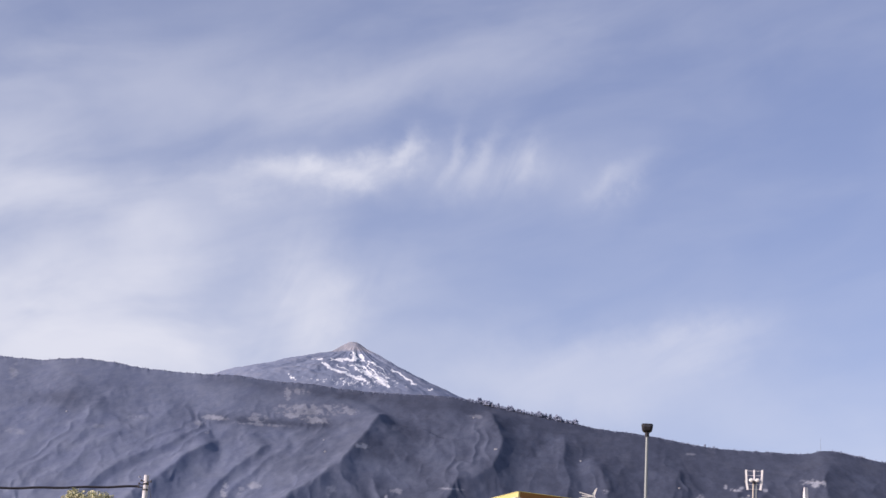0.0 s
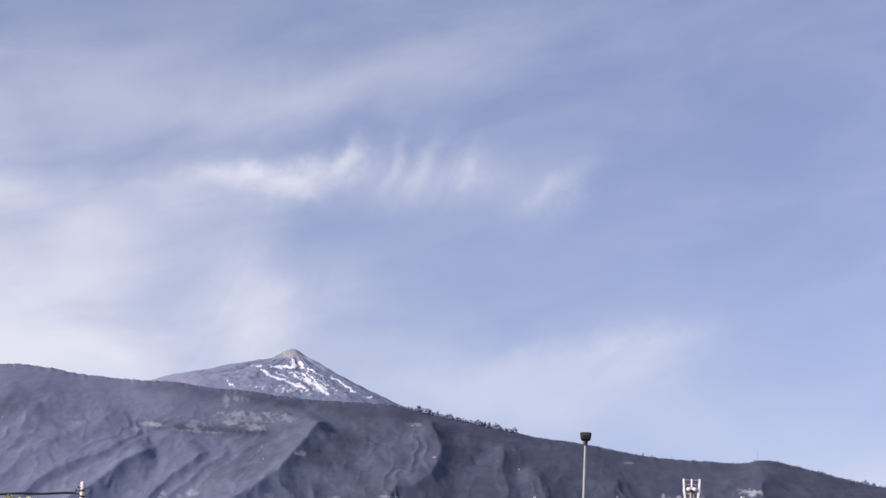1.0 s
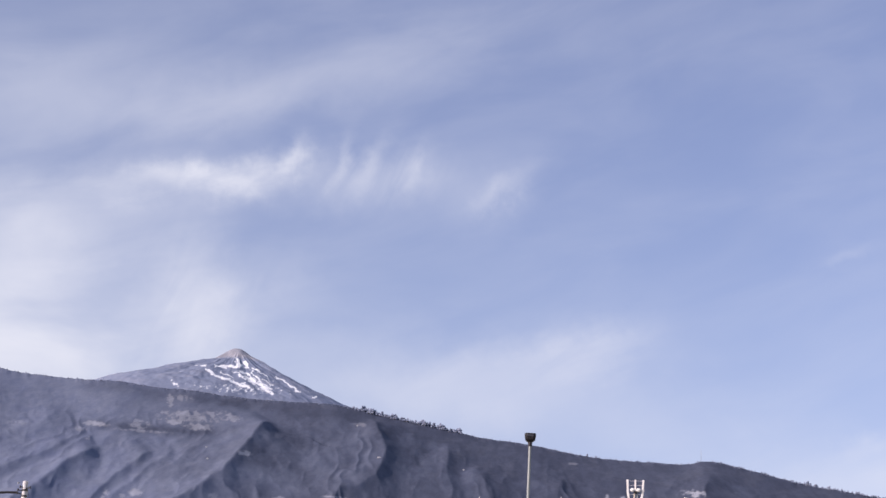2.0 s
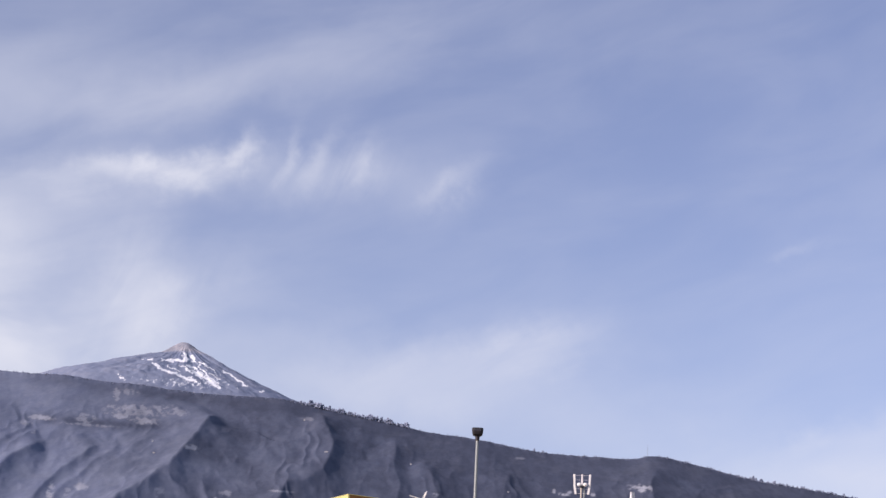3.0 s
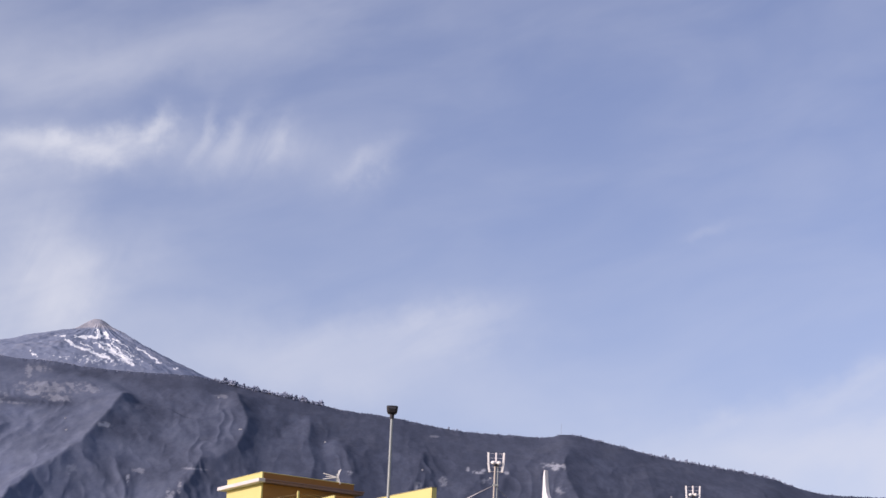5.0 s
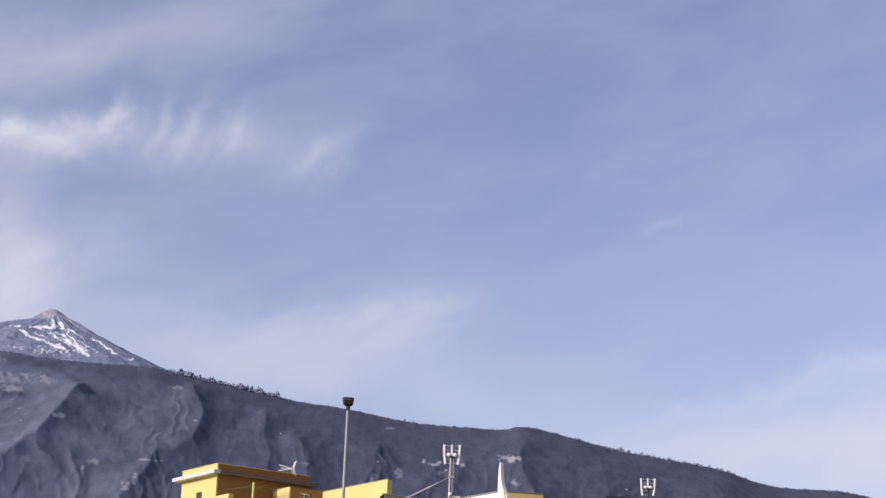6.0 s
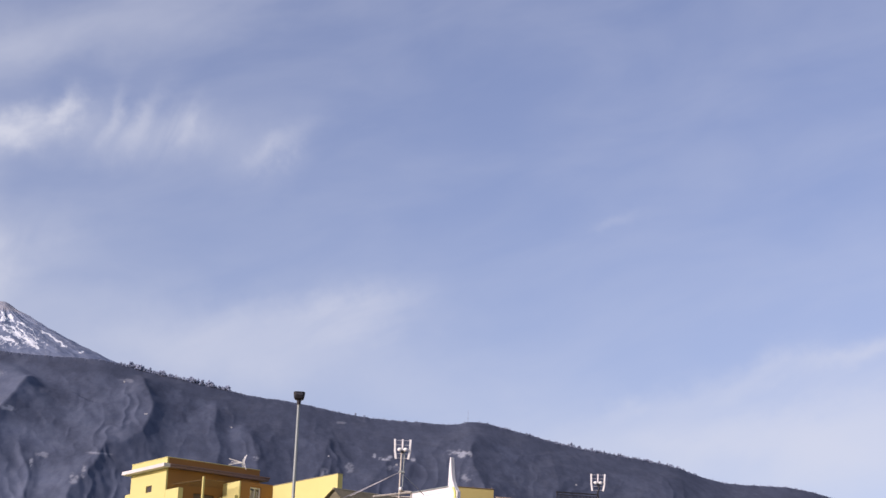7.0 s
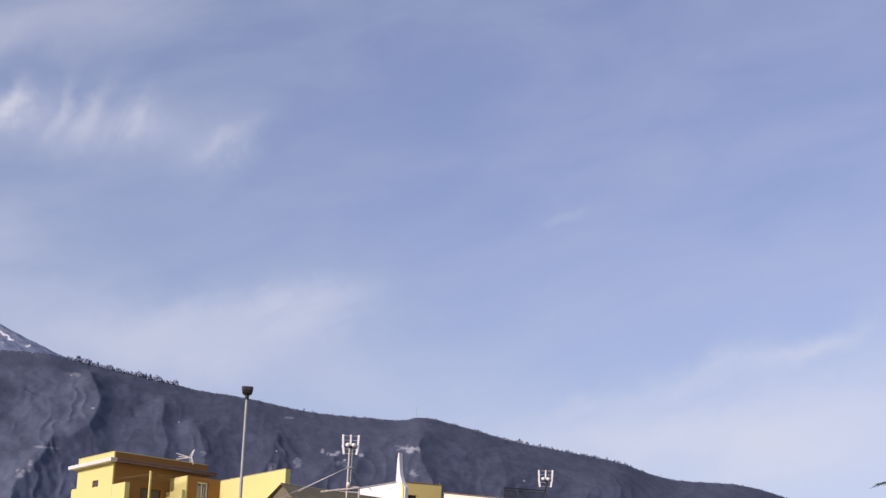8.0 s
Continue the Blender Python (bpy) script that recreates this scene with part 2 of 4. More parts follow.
def grid_mesh(name, xyz, mat, closed=False, cover=None):
    """A sheet from an array of rows and columns of places."""
    rows, cols = xyz.shape[:2]
    idx = np.arange(rows * cols).reshape(rows, cols)
    nxt = np.roll(idx, -1, axis=1) if closed else idx[:, 1:]
    cur = idx if closed else idx[:, :-1]
    quads = np.stack([cur[:-1], nxt[:-1], nxt[1:], cur[1:]], -1).reshape(-1, 4)
    me = bpy.data.meshes.new(name)
    me.vertices.add(rows * cols)
    me.vertices.foreach_set("co", xyz.reshape(-1).astype(np.float32))
    me.loops.add(quads.size)
    me.loops.foreach_set("vertex_index", quads.reshape(-1).astype(np.int32))
    me.polygons.add(len(quads))
    me.polygons.foreach_set("loop_start", np.arange(0, quads.size, 4, dtype=np.int32))
    me.update(calc_edges=True)
    me.shade_smooth()
    me.materials.append(mat)
    if cover is not None:
        rgba = np.ones((rows * cols, 4), np.float32)
        rgba[:, :cover.shape[-1]] = cover.reshape(rows * cols, -1)
        layer = me.color_attributes.new("cover", "FLOAT_COLOR", "POINT")
        layer.data.foreach_set("color", rgba.reshape(-1))
    return new(name, me)


def lattice(x, y, seed):
    """Smooth value noise on arrays, -1 to 1."""
    def corner(i, j):
        h = np.sin(i * 127.1 + j * 311.7 + seed * 74.7) * 43758.5453
        return 2.0 * (h - np.floor(h)) - 1.0
    i, j = np.floor(x), np.floor(y)
    u, v = x - i, y - j
    u, v = u * u * u * (u * (u * 6 - 15) + 10), v * v * v * (v * (v * 6 - 15) + 10)
    low = corner(i, j) * (1 - u) + corner(i + 1, j) * u
    high = corner(i, j + 1) * (1 - u) + corner(i + 1, j + 1) * u
    return low * (1 - v) + high * v


def rough_land(x, y, octaves, seed, gain=0.5):
    total, size = 0.0, 1.0
    for k in range(octaves):
        total = total + size * lattice(x * 2.0 ** k, y * 2.0 ** k, seed + k)
        size *= gain
    return total


def smooth(lo, hi, v):
    t = np.clip((v - lo) / (hi - lo), 0.0, 1.0)
    return t * t * (3.0 - 2.0 * t)


def blob(az, el, a0, e0, wide, tall):
    return np.exp(-((az - a0) / wide) ** 2 - ((el - e0) / tall) ** 2)


# The wooded ridge: its crest in degrees over the horizon, by degrees to the right.
CREST = [(-26, 11.7), (-19.3, 12.01), (-18.1, 12.0), (-17.4, 12.13), (-16.8, 12.18), (-16.0, 12.14), (-15.2, 12.05), (-13.5, 12.01),
         (-12.1, 12.06), (-11.3, 11.96), (-10.1, 11.97), (-9.3, 11.88), (-8.4, 11.835), (-7.0, 11.84), (-5.87, 11.845), (-5.2, 11.73),
         (-4.16, 11.55), (-2.46, 11.27), (-2.1, 11.21), (-1.44, 11.08), (0.07, 10.95), (0.9, 10.785), (1.73, 10.66), (2.56, 10.6),
         (4.2, 10.54), (4.7, 10.52), (5.0, 10.63), (5.26, 10.66), (5.55, 10.62), (6.1, 10.49), (7.0, 10.3), (7.8, 10.08), (8.7, 9.92),
         (10.3, 9.68), (11.2, 9.5), (12.0, 9.2), (12.8, 9.03), (14.5, 8.96), (15.3, 8.81), (16.0, 8.58), (18.0, 7.7), (26.0, 5.0)]


def crest(az):
    """The crest, its corners rounded off."""
    steps, highs = [c[0] for c in CREST], [c[1] for c in CREST]
    return sum(np.interp(az + k, steps, highs) for k in (-0.24, -0.16, -0.08, 0.0, 0.08, 0.16, 0.24)) / 7.0


R_FOOT, R_TOP = 900.0, 2800.0


# Spurs of the slope: its crest line from the top down, in degrees, then height, and reach of the sunny and the shaded side.
WEST_SPURS = [
    ([(-16.85, 11.9), (-17.3, 10.8), (-18.4, 9.4), (-20.0, 8.0)], 3.5, 0.8, 0.8),
    ([(-15.9, 11.2), (-16.7, 10.4), (-17.6, 9.3), (-19.0, 7.6)], 5.0, 0.9, 0.7),
    ([(-13.8, 11.4), (-14.6, 10.6), (-16.1, 9.7), (-18.0, 8.0)], 5.0, 0.9, 0.7),
    ([(-13.45, 10.35), (-14.75, 9.55), (-15.8, 8.9), (-17.6, 7.5)], 9.0, 0.7, 0.38),
    ([(-12.65, 10.35), (-13.6, 9.5), (-14.6, 8.6), (-16.2, 7.2)], 14.0, 0.75, 0.75),
    ([(-10.95, 10.35), (-11.95, 9.45), (-12.5, 8.85), (-13.6, 7.2)], 10.5, 0.8, 0.45),
    ([(-10.3, 10.5), (-10.95, 9.75), (-11.75, 9.05), (-13.2, 7.4)], 9.0, 0.6, 0.45),
    ([(-9.1, 10.85), (-10.15, 10.05), (-11.25, 9.05), (-12.6, 7.4)], 8.0, 0.7, 0.5),
]
MIDDLE_SPURS = [
    ([(-7.75, 11.6), (-7.95, 11.15), (-8.35, 10.35), (-9.1, 9.45), (-10.5, 8.5), (-11.6, 7.2)], 23.0, 0.95, 0.8),
    ([(-8.3, 9.95), (-8.0, 9.2), (-7.85, 8.2), (-7.9, 6.8)], 8.0, 0.32, 0.45),
    ([(-7.45, 9.4), (-7.65, 8.7), (-7.7, 7.0)], 5.0, 0.3, 0.35),
    ([(-5.3, 11.2), (-5.2, 10.4), (-5.25, 9.7), (-5.9, 9.0)], 4.0, 0.8, 0.4),
    ([(-4.85, 11.75), (-4.5, 11.1), (-4.35, 10.55), (-4.55, 9.7), (-5.65, 9.15), (-6.4, 8.0), (-7.0, 6.6)], 15.0, 0.9, 0.6),
    ([(-2.75, 11.1), (-2.4, 10.4), (-2.3, 9.3), (-2.7, 7.5)], 8.0, 1.1, 0.45),
    ([(-1.6, 10.6), (-1.3, 9.6), (-1.05, 8.6), (-1.3, 7.0)], 11.0, 0.7, 0.75),
]
EAST_SPURS = [
    ([(1.3, 10.3), (0.9, 9.5), (0.6, 8.6), (0.2, 7.0)], 8.0, 0.75, 0.6),
    ([(3.2, 10.0), (2.7, 9.3), (2.2, 8.5), (1.8, 7.0)], 7.0, 0.7, 0.6),
    ([(5.2, 10.5), (4.4, 9.95), (3.5, 9.5), (2.9, 8.2)], 6.0, 0.8, 0.6),
    ([(5.3, 10.55), (5.15, 9.8), (5.6, 8.6), (5.7, 7.0)], 13.0, 1.0, 0.9),
    ([(7.45, 10.1), (7.75, 9.2), (7.9, 8.2), (7.8, 7.0)], 6.0, 1.1, 0.8),
    ([(10.6, 9.5), (11.0, 8.6), (11.0, 7.4)], 5.0, 1.1, 0.9),
]


def spur(az, el, line, height, sunny, shaded):
    """The lift that one spur gives: steeper on its shaded side, gone beyond its top."""
    nearest, side, along = np.full(az.shape, 99.0), np.zeros(az.shape), np.zeros(az.shape)
    done = 0.0
    for (a0, e0), (a1, e1) in zip(line, line[1:]):
        dx, dy = a1 - a0, e1 - e0
        length = math.hypot(dx, dy)
        t = np.clip(((az - a0) * dx + (el - e0) * dy) / length ** 2, 0.0, 1.0)
        px, py = az - a0 - t * dx, el - e0 - t * dy
        d = np.hypot(px, py)
        near = d < nearest
        side = np.where(near, (dx * (el - e0) - dy * (az - a0)) / length, side)
        along = np.where(near, done + t * length, along)
        nearest = np.where(near, d, nearest)
        done += length
    reach = sunny + (shaded - sunny) * smooth(-0.9, 0.9, side / np.maximum(nearest, 0.05))
    return height * np.exp(-np.sqrt(nearest ** 2 + 0.0012) / reach) * smooth(-0.05, 0.75, along)


def ridge_place(az, s):
    """A place on the slope: s runs from 0 at the foot to 1 on the crest. Gives distance, degrees up and relief."""
    r = R_FOOT + (R_TOP - R_FOOT) * s
    # The slope follows the crest only in the large; the fine skyline stays at the very top.
    near = smooth(0.72, 1.0, s)
    broad_crest = sum(crest(az + k) * math.exp(-(k / 1.3) ** 2) for k in np.linspace(-2.4, 2.4, 13)) / sum(math.exp(-(k / 1.3) ** 2) for k in np.linspace(-2.4, 2.4, 13))
    top = crest(az) * near + broad_crest * (1.0 - near) + 0.010 * rough_land(az * 6.0, az * 0.0, 4, 3) * smooth(0.97, 1.0, s)
    el = top * (0.10 + 0.90 * (0.30 * np.sin(np.clip(s, 0, 1) * np.pi / 2) + 0.70 * s))
    below = top - el
    # A little waviness, so that no spur keeps a ruled line.
    wave_a = az + 0.12 * rough_land(az * 0.9, el * 1.1, 3, 7, 0.5)
    wave_e = el + 0.08 * rough_land(az * 0.9 + 30.0, el * 1.1, 3, 13, 0.5)
    # Where two spurs meet, the higher wins, and a gully lies between them.
    ribs = sum(spur(wave_a, wave_e + 0.013 * row[1], *row) ** 4 for row in WEST_SPURS + MIDDLE_SPURS + EAST_SPURS) ** 0.25
    lean = 1.2 - 1.5 * smooth(-9.5, -6.5, az) + 0.5 * smooth(2.0, 9.0, az)
    phase = (wave_a + lean * below + 0.9 * rough_land(az * 0.55, below * 0.6, 4, 23, 0.6)) / 0.8
    small = (1.0 - np.abs(np.sin(np.pi * phase))) * (0.5 + 0.5 * lattice(phase * 0.9, below * 0.8, 17))
    fold = rough_land(az * 0.24 + 0.2 * below, below * 0.4, 2, 29)
    gullies = rough_land(wave_a * 1.1 + 0.9 * below, below * 0.45, 3, 37, 0.45)
    grain = rough_land(az * 2.0, below * 3.2, 5, 31, 0.6)
    down = smooth(0.1, 1.4, below)
    relief = ribs * smooth(0.0, 0.5, below) + down * (2.5 * fold + 0.8 * gullies + (1.1 + 0.8 * smooth(-8.5, -6.5, az)) * small) + smooth(0.0, 0.6, below) * 0.30 * grain
    return r, el, below, relief, grain


n_az, n_up = 1700, 330
az = np.linspace(-25.0, 25.0, n_az)[None, :].repeat(n_up, 0)
s = (np.linspace(0.0, 1.0, n_up) ** 0.8)[:, None].repeat(n_az, 1)
r, el, below, relief, grain = ridge_place(az, s)
z = 1.6 + r * np.tan(np.radians(el)) + relief - 160.0 * (1.0 - smooth(0.0, 0.12, s))
front = np.stack([r * np.sin(np.radians(az)), r * np.cos(np.radians(az)), z], -1)
back_rows = []
for k in range(1, 9):
    rb = R_TOP + 60.0 * k
    zb = z[-1] - 520.0 * (k / 8.0) ** 1.3
    back_rows.append(np.stack([rb * np.sin(np.radians(az[0])), rb * np.cos(np.radians(az[0])), zb], -1))
sheet = np.concatenate([front, np.stack(back_rows)], 0)
bare = smooth(0.25, 0.75, rough_land(az * 1.7, el * 5.0, 5, 47, 0.6) * 0.8) * 0.55
clear = np.zeros_like(az)
shown = np.degrees(np.arctan2(z - 1.6, r))
# Clearings, screes and cliffs: place in degrees, half width, half height, how bare.
WEST_CLEARINGS = [(-10.15, 11.2, 0.75, 0.14, 0.6), (-10.55, 11.02, 0.5, 0.08, 0.7), (-9.25, 11.25, 0.5, 0.14, 0.45), (-11.6, 10.86, 0.25, 0.12, 0.55), (-9.9, 10.92, 0.4, 0.09, 0.6),
                  (-10.8, 11.6, 0.12, 0.16, 0.5), (-10.4, 11.72, 0.25, 0.08, 0.45), (-12.95, 10.78, 0.4, 0.06, 0.7), (-13.3, 10.6, 0.14, 0.08, 0.6), (-13.08, 10.36, 0.06, 0.06, 0.7),
                  (-18.85, 11.65, 0.12, 0.18, 0.5), (-15.1, 10.6, 0.3, 0.08, 0.3), (-16.2, 10.27, 0.2, 0.05, 0.35), (-18.6, 9.9, 0.25, 0.08, 0.3), (-11.5, 10.68, 0.7, 0.04, 0.5)]
CLIFFS = [(-8.45, 10.26, 0.17, 0.07, 0.9), (-12.42, 8.72, 0.10, 0.20, 0.8), (-11.55, 8.9, 0.2, 0.09, 0.6), (-11.95, 8.7, 0.12, 0.12, 0.5), (-9.3, 8.9, 0.15, 0.12, 0.35),
          (-7.65, 8.75, 0.05, 0.14, 0.8), (-7.37, 9.0, 0.18, 0.08, 0.45), (-6.4, 8.4, 0.12, 0.14, 0.6), (-6.15, 8.6, 0.06, 0.16, 0.8), (-5.7, 9.15, 0.35, 0.03, 0.5)]
EAST_CLIFFS = [(4.6, 9.72, 0.14, 0.07, 0.6), (4.88, 9.69, 0.16, 0.10, 0.9), (5.14, 9.69, 0.06, 0.10, 0.9), (2.32, 9.53, 0.06, 0.07, 1.0), (2.56, 9.45, 0.22, 0.04, 1.0),
               (2.77, 9.52, 0.06, 0.05, 0.9), (1.6, 9.16, 0.12, 0.12, 0.6), (2.9, 9.2, 0.16, 0.07, 0.6), (5.08, 8.98, 0.16, 0.12, 0.5), (3.46, 9.47, 0.07, 0.05, 0.6),
               (0.85, 8.95, 0.1, 0.14, 0.5), (1.26, 10.45, 0.12, 0.03, 0.5), (-1.2, 9.28, 0.12, 0.05, 0.6), (-5.1, 11.3, 0.2, 0.05, 0.4)]
ragged = rough_land(az * 8.0, shown * 11.0, 4, 19, 0.7)
for a0, e0, wide, tall, much in WEST_CLEARINGS + CLIFFS + EAST_CLIFFS:
    clear = np.maximum(clear, much * smooth(0.22, 0.75, blob(az, shown, a0, e0, wide * 1.15, tall * 1.15) * (0.9 + 0.75 * ragged)))
rockness = np.clip(bare * 0.08 + clear, 0.0, 1.0)
cover = np.zeros((n_up + 8, n_az, 3), np.float32)
cover[:n_up, :, 0] = rockness
belt = 0.4 * np.exp(-((below - 0.16) / 0.22) ** 2) * smooth(-15.0, -12.0, az) + 0.7 * blob(az, el, -11.2, 10.72, 1.8, 0.16) + 0.5 * blob(az, el, -17.5, 10.9, 1.6, 0.3)
# Paler west holds the thicker haze; belts and patches are real woods.
woods_and_haze = smooth(-14.0, -6.0, az) * 0.82 + 0.2 * smooth(-6.0, 2.0, az) + belt + 0.16 * rough_land(az * 1.1, below * 1.6, 5, 83, 0.65)
cover[:n_up, :, 2] = np.clip(woods_and_haze, 0.0, 1.0)
cover[n_up:, :, 2] = 1.0
tagged(grid_mesh("wooded_ridge", sheet, FOREST, cover=cover), "dark pine-wooded mountain ridge with spurs and gullies", "mountain", kind="structure")

ridge_az, ridge_r, ridge_z, ridge_xyz = az[0], r, z, front

# The volcano behind it.
PEAK_AZ, PEAK_R = -8.93, 4250.0
LEFT = [(0, 13.25), (0.14, 13.245), (0.26, 13.18), (0.5, 13.02), (0.77, 12.85), (1.25, 12.79), (2.08, 12.57), (2.58, 12.46), (3.24, 12.26), (4.56, 11.98), (6.0, 11.4), (8.0, 10.0)]
RIGHT = [(0, 13.25), (0.14, 13.245), (0.26, 13.18), (0.48, 13.03), (1.32, 12.6), (2.2, 12.23), (3.06, 11.88), (3.6, 11.68), (5.5, 10.9), (8.0, 9.6)]
n_out, n_round = 320, 760
q = (np.linspace(0.0, 1.0, n_out) ** 1.25 * 8.0)[:, None].repeat(n_round, 1)
turn = np.linspace(0, 2 * np.pi, n_round, endpoint=False)[None, :].repeat(n_out, 0)
share = smooth(-0.75, 0.25, np.cos(turn))


def flank(outline):
    """Heights along one side, steepened so that the round cone shows this outline from below."""
    reach = [PEAK_R * math.tan(radians(p[0])) for p in outline]
    high = [PEAK_R * math.tan(radians(p[1])) for p in outline]
    lift, made = math.tan(radians(13.0)), [high[0]]
    for k in range(1, len(outline)):
        run_out = reach[k] - reach[k - 1]
        made.append(made[-1] - run_out * math.hypot((high[k - 1] - high[k]) / run_out, lift * min(1.0, outline[k - 1][0] / 0.6)))
    return np.interp(q, [p[0] for p in outline], made)


rise = flank(LEFT) * (1 - share) + flank(RIGHT) * share
out = PEAK_R * np.tan(np.radians(q))
cut = rough_land(turn / (2 * np.pi) * 46.0 + 0.25 * rough_land(q * 1.2, turn * 2, 2, 3), q * 0.35, 4, 61, 0.6)
lumps = rough_land(q * 3.0 * np.cos(turn), q * 3.0 * np.sin(turn), 5, 71, 0.55)
facing = smooth(0.2, 0.6, -np.sin(turn))
zz = 1.6 + rise + smooth(0.2, 1.0, q) * (1.9 * cut * facing + 1.2 * lumps * (0.3 + 0.7 * facing))
centre = heading(PEAK_AZ) * PEAK_R
across, ahead = heading(PEAK_AZ + 90.0), heading(PEAK_AZ)
px = centre.x + out * (np.cos(turn) * across.x + np.sin(turn) * ahead.x)
py = centre.y + out * (np.cos(turn) * across.y + np.sin(turn) * ahead.y)
pa, pe = np.degrees(np.arctan2(px, py)), np.degrees(np.arctan2(zz - 1.6, np.hypot(px, py)))
# Snow lies in the gullies of the flank, in long slanting tongues.
snow = np.zeros_like(pa)
pa_w = pa + 0.05 * rough_land(pa * 7.0, pe * 9.0, 4, 15, 0.6)
pe_w = pe + 0.035 * rough_land(pa * 7.0 + 40.0, pe * 9.0, 4, 16, 0.6)
UPPER_SNOW = [([(-9.52, 12.72), (-8.86, 12.76)], 0.05, 1.0), ([(-8.9, 12.96), (-8.89, 12.76)], 0.045, 1.0), ([(-8.7, 12.92), (-8.57, 12.74)], 0.045, 1.0),
              ([(-8.44, 12.73), (-8.18, 12.65)], 0.05, 0.95), ([(-9.82, 12.6), (-9.41, 12.42), (-8.84, 12.27), (-8.44, 12.18)], 0.055, 1.0),
              ([(-9.37, 12.58), (-8.96, 12.42)], 0.025, 0.7), ([(-10.17, 12.68), (-9.8, 12.73)], 0.03, 0.6)]
LOWER_SNOW = [([(-8.98, 12.61), (-8.59, 12.42)], 0.022, 0.8), ([(-8.75, 12.63), (-8.4, 12.43), (-8.1, 12.2), (-7.8, 12.02)], 0.045, 1.0),
              ([(-8.49, 12.64), (-8.19, 12.38), (-8.01, 12.23)], 0.035, 0.95), ([(-8.15, 12.61), (-7.85, 12.38)], 0.028, 0.85), ([(-8.06, 12.45), (-7.82, 12.27)], 0.028, 0.8),
              ([(-7.69, 12.5), (-7.43, 12.42), (-7.25, 12.29), (-7.05, 12.15)], 0.038, 0.95), ([(-6.6, 12.04), (-6.43, 12.0)], 0.03, 0.85),
              ([(-10.8, 12.18), (-10.63, 12.06)], 0.05, 0.6), ([(-9.29, 12.23), (-9.17, 12.18)], 0.03, 0.5), ([(-9.05, 12.11), (-8.9, 11.93)], 0.03, 0.55)]
for line, width, much in UPPER_SNOW + LOWER_SNOW:
    for (a0, e0), (a1, e1) in zip(line, line[1:]):
        t = np.clip(((pa_w - a0) * (a1 - a0) + (pe_w - e0) * (e1 - e0)) / ((a1 - a0) ** 2 + (e1 - e0) ** 2), 0, 1)
        d = np.hypot(pa_w - a0 - t * (a1 - a0), pe_w - e0 - t * (e1 - e0))
        snow = np.maximum(snow, much * np.exp(-(d / width) ** 2))
lengthwise, crosswise = pa * 0.89 - pe * 0.45, pa * 0.45 + pe * 0.89
tongues = smooth(-0.05, 0.55, rough_land(crosswise * 9.0, lengthwise * 1.3, 3, 91, 0.6))
flank_mid = np.exp(-(((pa + 8.35) * 0.89 - (pe - 12.45) * 0.45) / 0.85) ** 4 - (((pa + 8.35) * 0.45 + (pe - 12.45) * 0.89) / 0.24) ** 4)
dusting = 0.40 * blob(pa, pe, -8.6, 12.1, 2.4, 0.22)
snow = np.clip(np.maximum(np.maximum(snow * 0.85, 0.66 * flank_mid * (0.45 + 0.55 * tongues)), dusting), 0, 1) * facing
brown = smooth(12.70, 12.85, pe) * smooth(1.0, 0.6, q)
cone_cover = np.stack([np.clip(brown * 0.9 + 0.2 * lumps, 0, 1), snow, np.zeros_like(snow)], -1)
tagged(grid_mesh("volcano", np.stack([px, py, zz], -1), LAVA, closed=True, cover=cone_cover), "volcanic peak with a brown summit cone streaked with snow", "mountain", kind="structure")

# Level ground under the town, out to the horizon.
rings = np.concatenate([[0.01], np.geomspace(3.0, 4860.0, 40)])[:, None].repeat(96, 1)
round_ = np.linspace(0, 2 * np.pi, 96, endpoint=False)[None, :].repeat(41, 0)
flat_z = 0.06 * lattice(rings * np.cos(round_) / 9.0, rings * np.sin(round_) / 9.0, 5) * smooth(4.0, 20.0, rings) * smooth(45.0, 25.0, rings)
tagged(grid_mesh("ground", np.stack([20.0 + rings * np.cos(round_), 17.0 - rings * np.sin(round_), flat_z], -1), EARTH, closed=True), "dry brown open ground of the town", "ground", kind="structure")

# ---- building blocks ----
def part(name, bm, mat, parent=None, label="", smoothed=False):
    """Links a bmesh as one mesh object under a thing."""
    bmesh.ops.recalc_face_normals(bm, faces=bm.faces[:])
    me = bpy.data.meshes.new(name)
    bm.to_mesh(me)
    bm.free()
    me.materials.append(mat)
    if smoothed:
        me.shade_smooth()
    ob = new(name, me)
    ob.parent = parent
    return tagged(ob, label) if label else ob


def thing(name, place, turn, label, category, group="", kind=""):
    ob = new(name)
    ob.empty_display_size = 0.3
    ob.matrix_world = pose(place[0], place[1], place[2], 0, 0, turn)
    return tagged(ob, label, category, group, kind)


def slab(bm, x0, x1, y0, y1, z0, z1, bevel=0.012):
    """Adds a box with worn edges."""
    made = bmesh.ops.create_cube(bm, size=1.0, matrix=Matrix.Translation(((x0 + x1) / 2, (y0 + y1) / 2, (z0 + z1) / 2))
                                 @ Matrix.Diagonal((x1 - x0, y1 - y0, z1 - z0, 1.0)))
    if bevel:
        edges = list({e for v in made["verts"] for e in v.link_edges})
        bmesh.ops.bevel(bm, geom=edges, offset=bevel, segments=2, affect="EDGES", profile=0.5)
    return bm


def block(*sizes, bevel=0.012):
    return slab(bmesh.new(), *sizes, bevel=bevel)


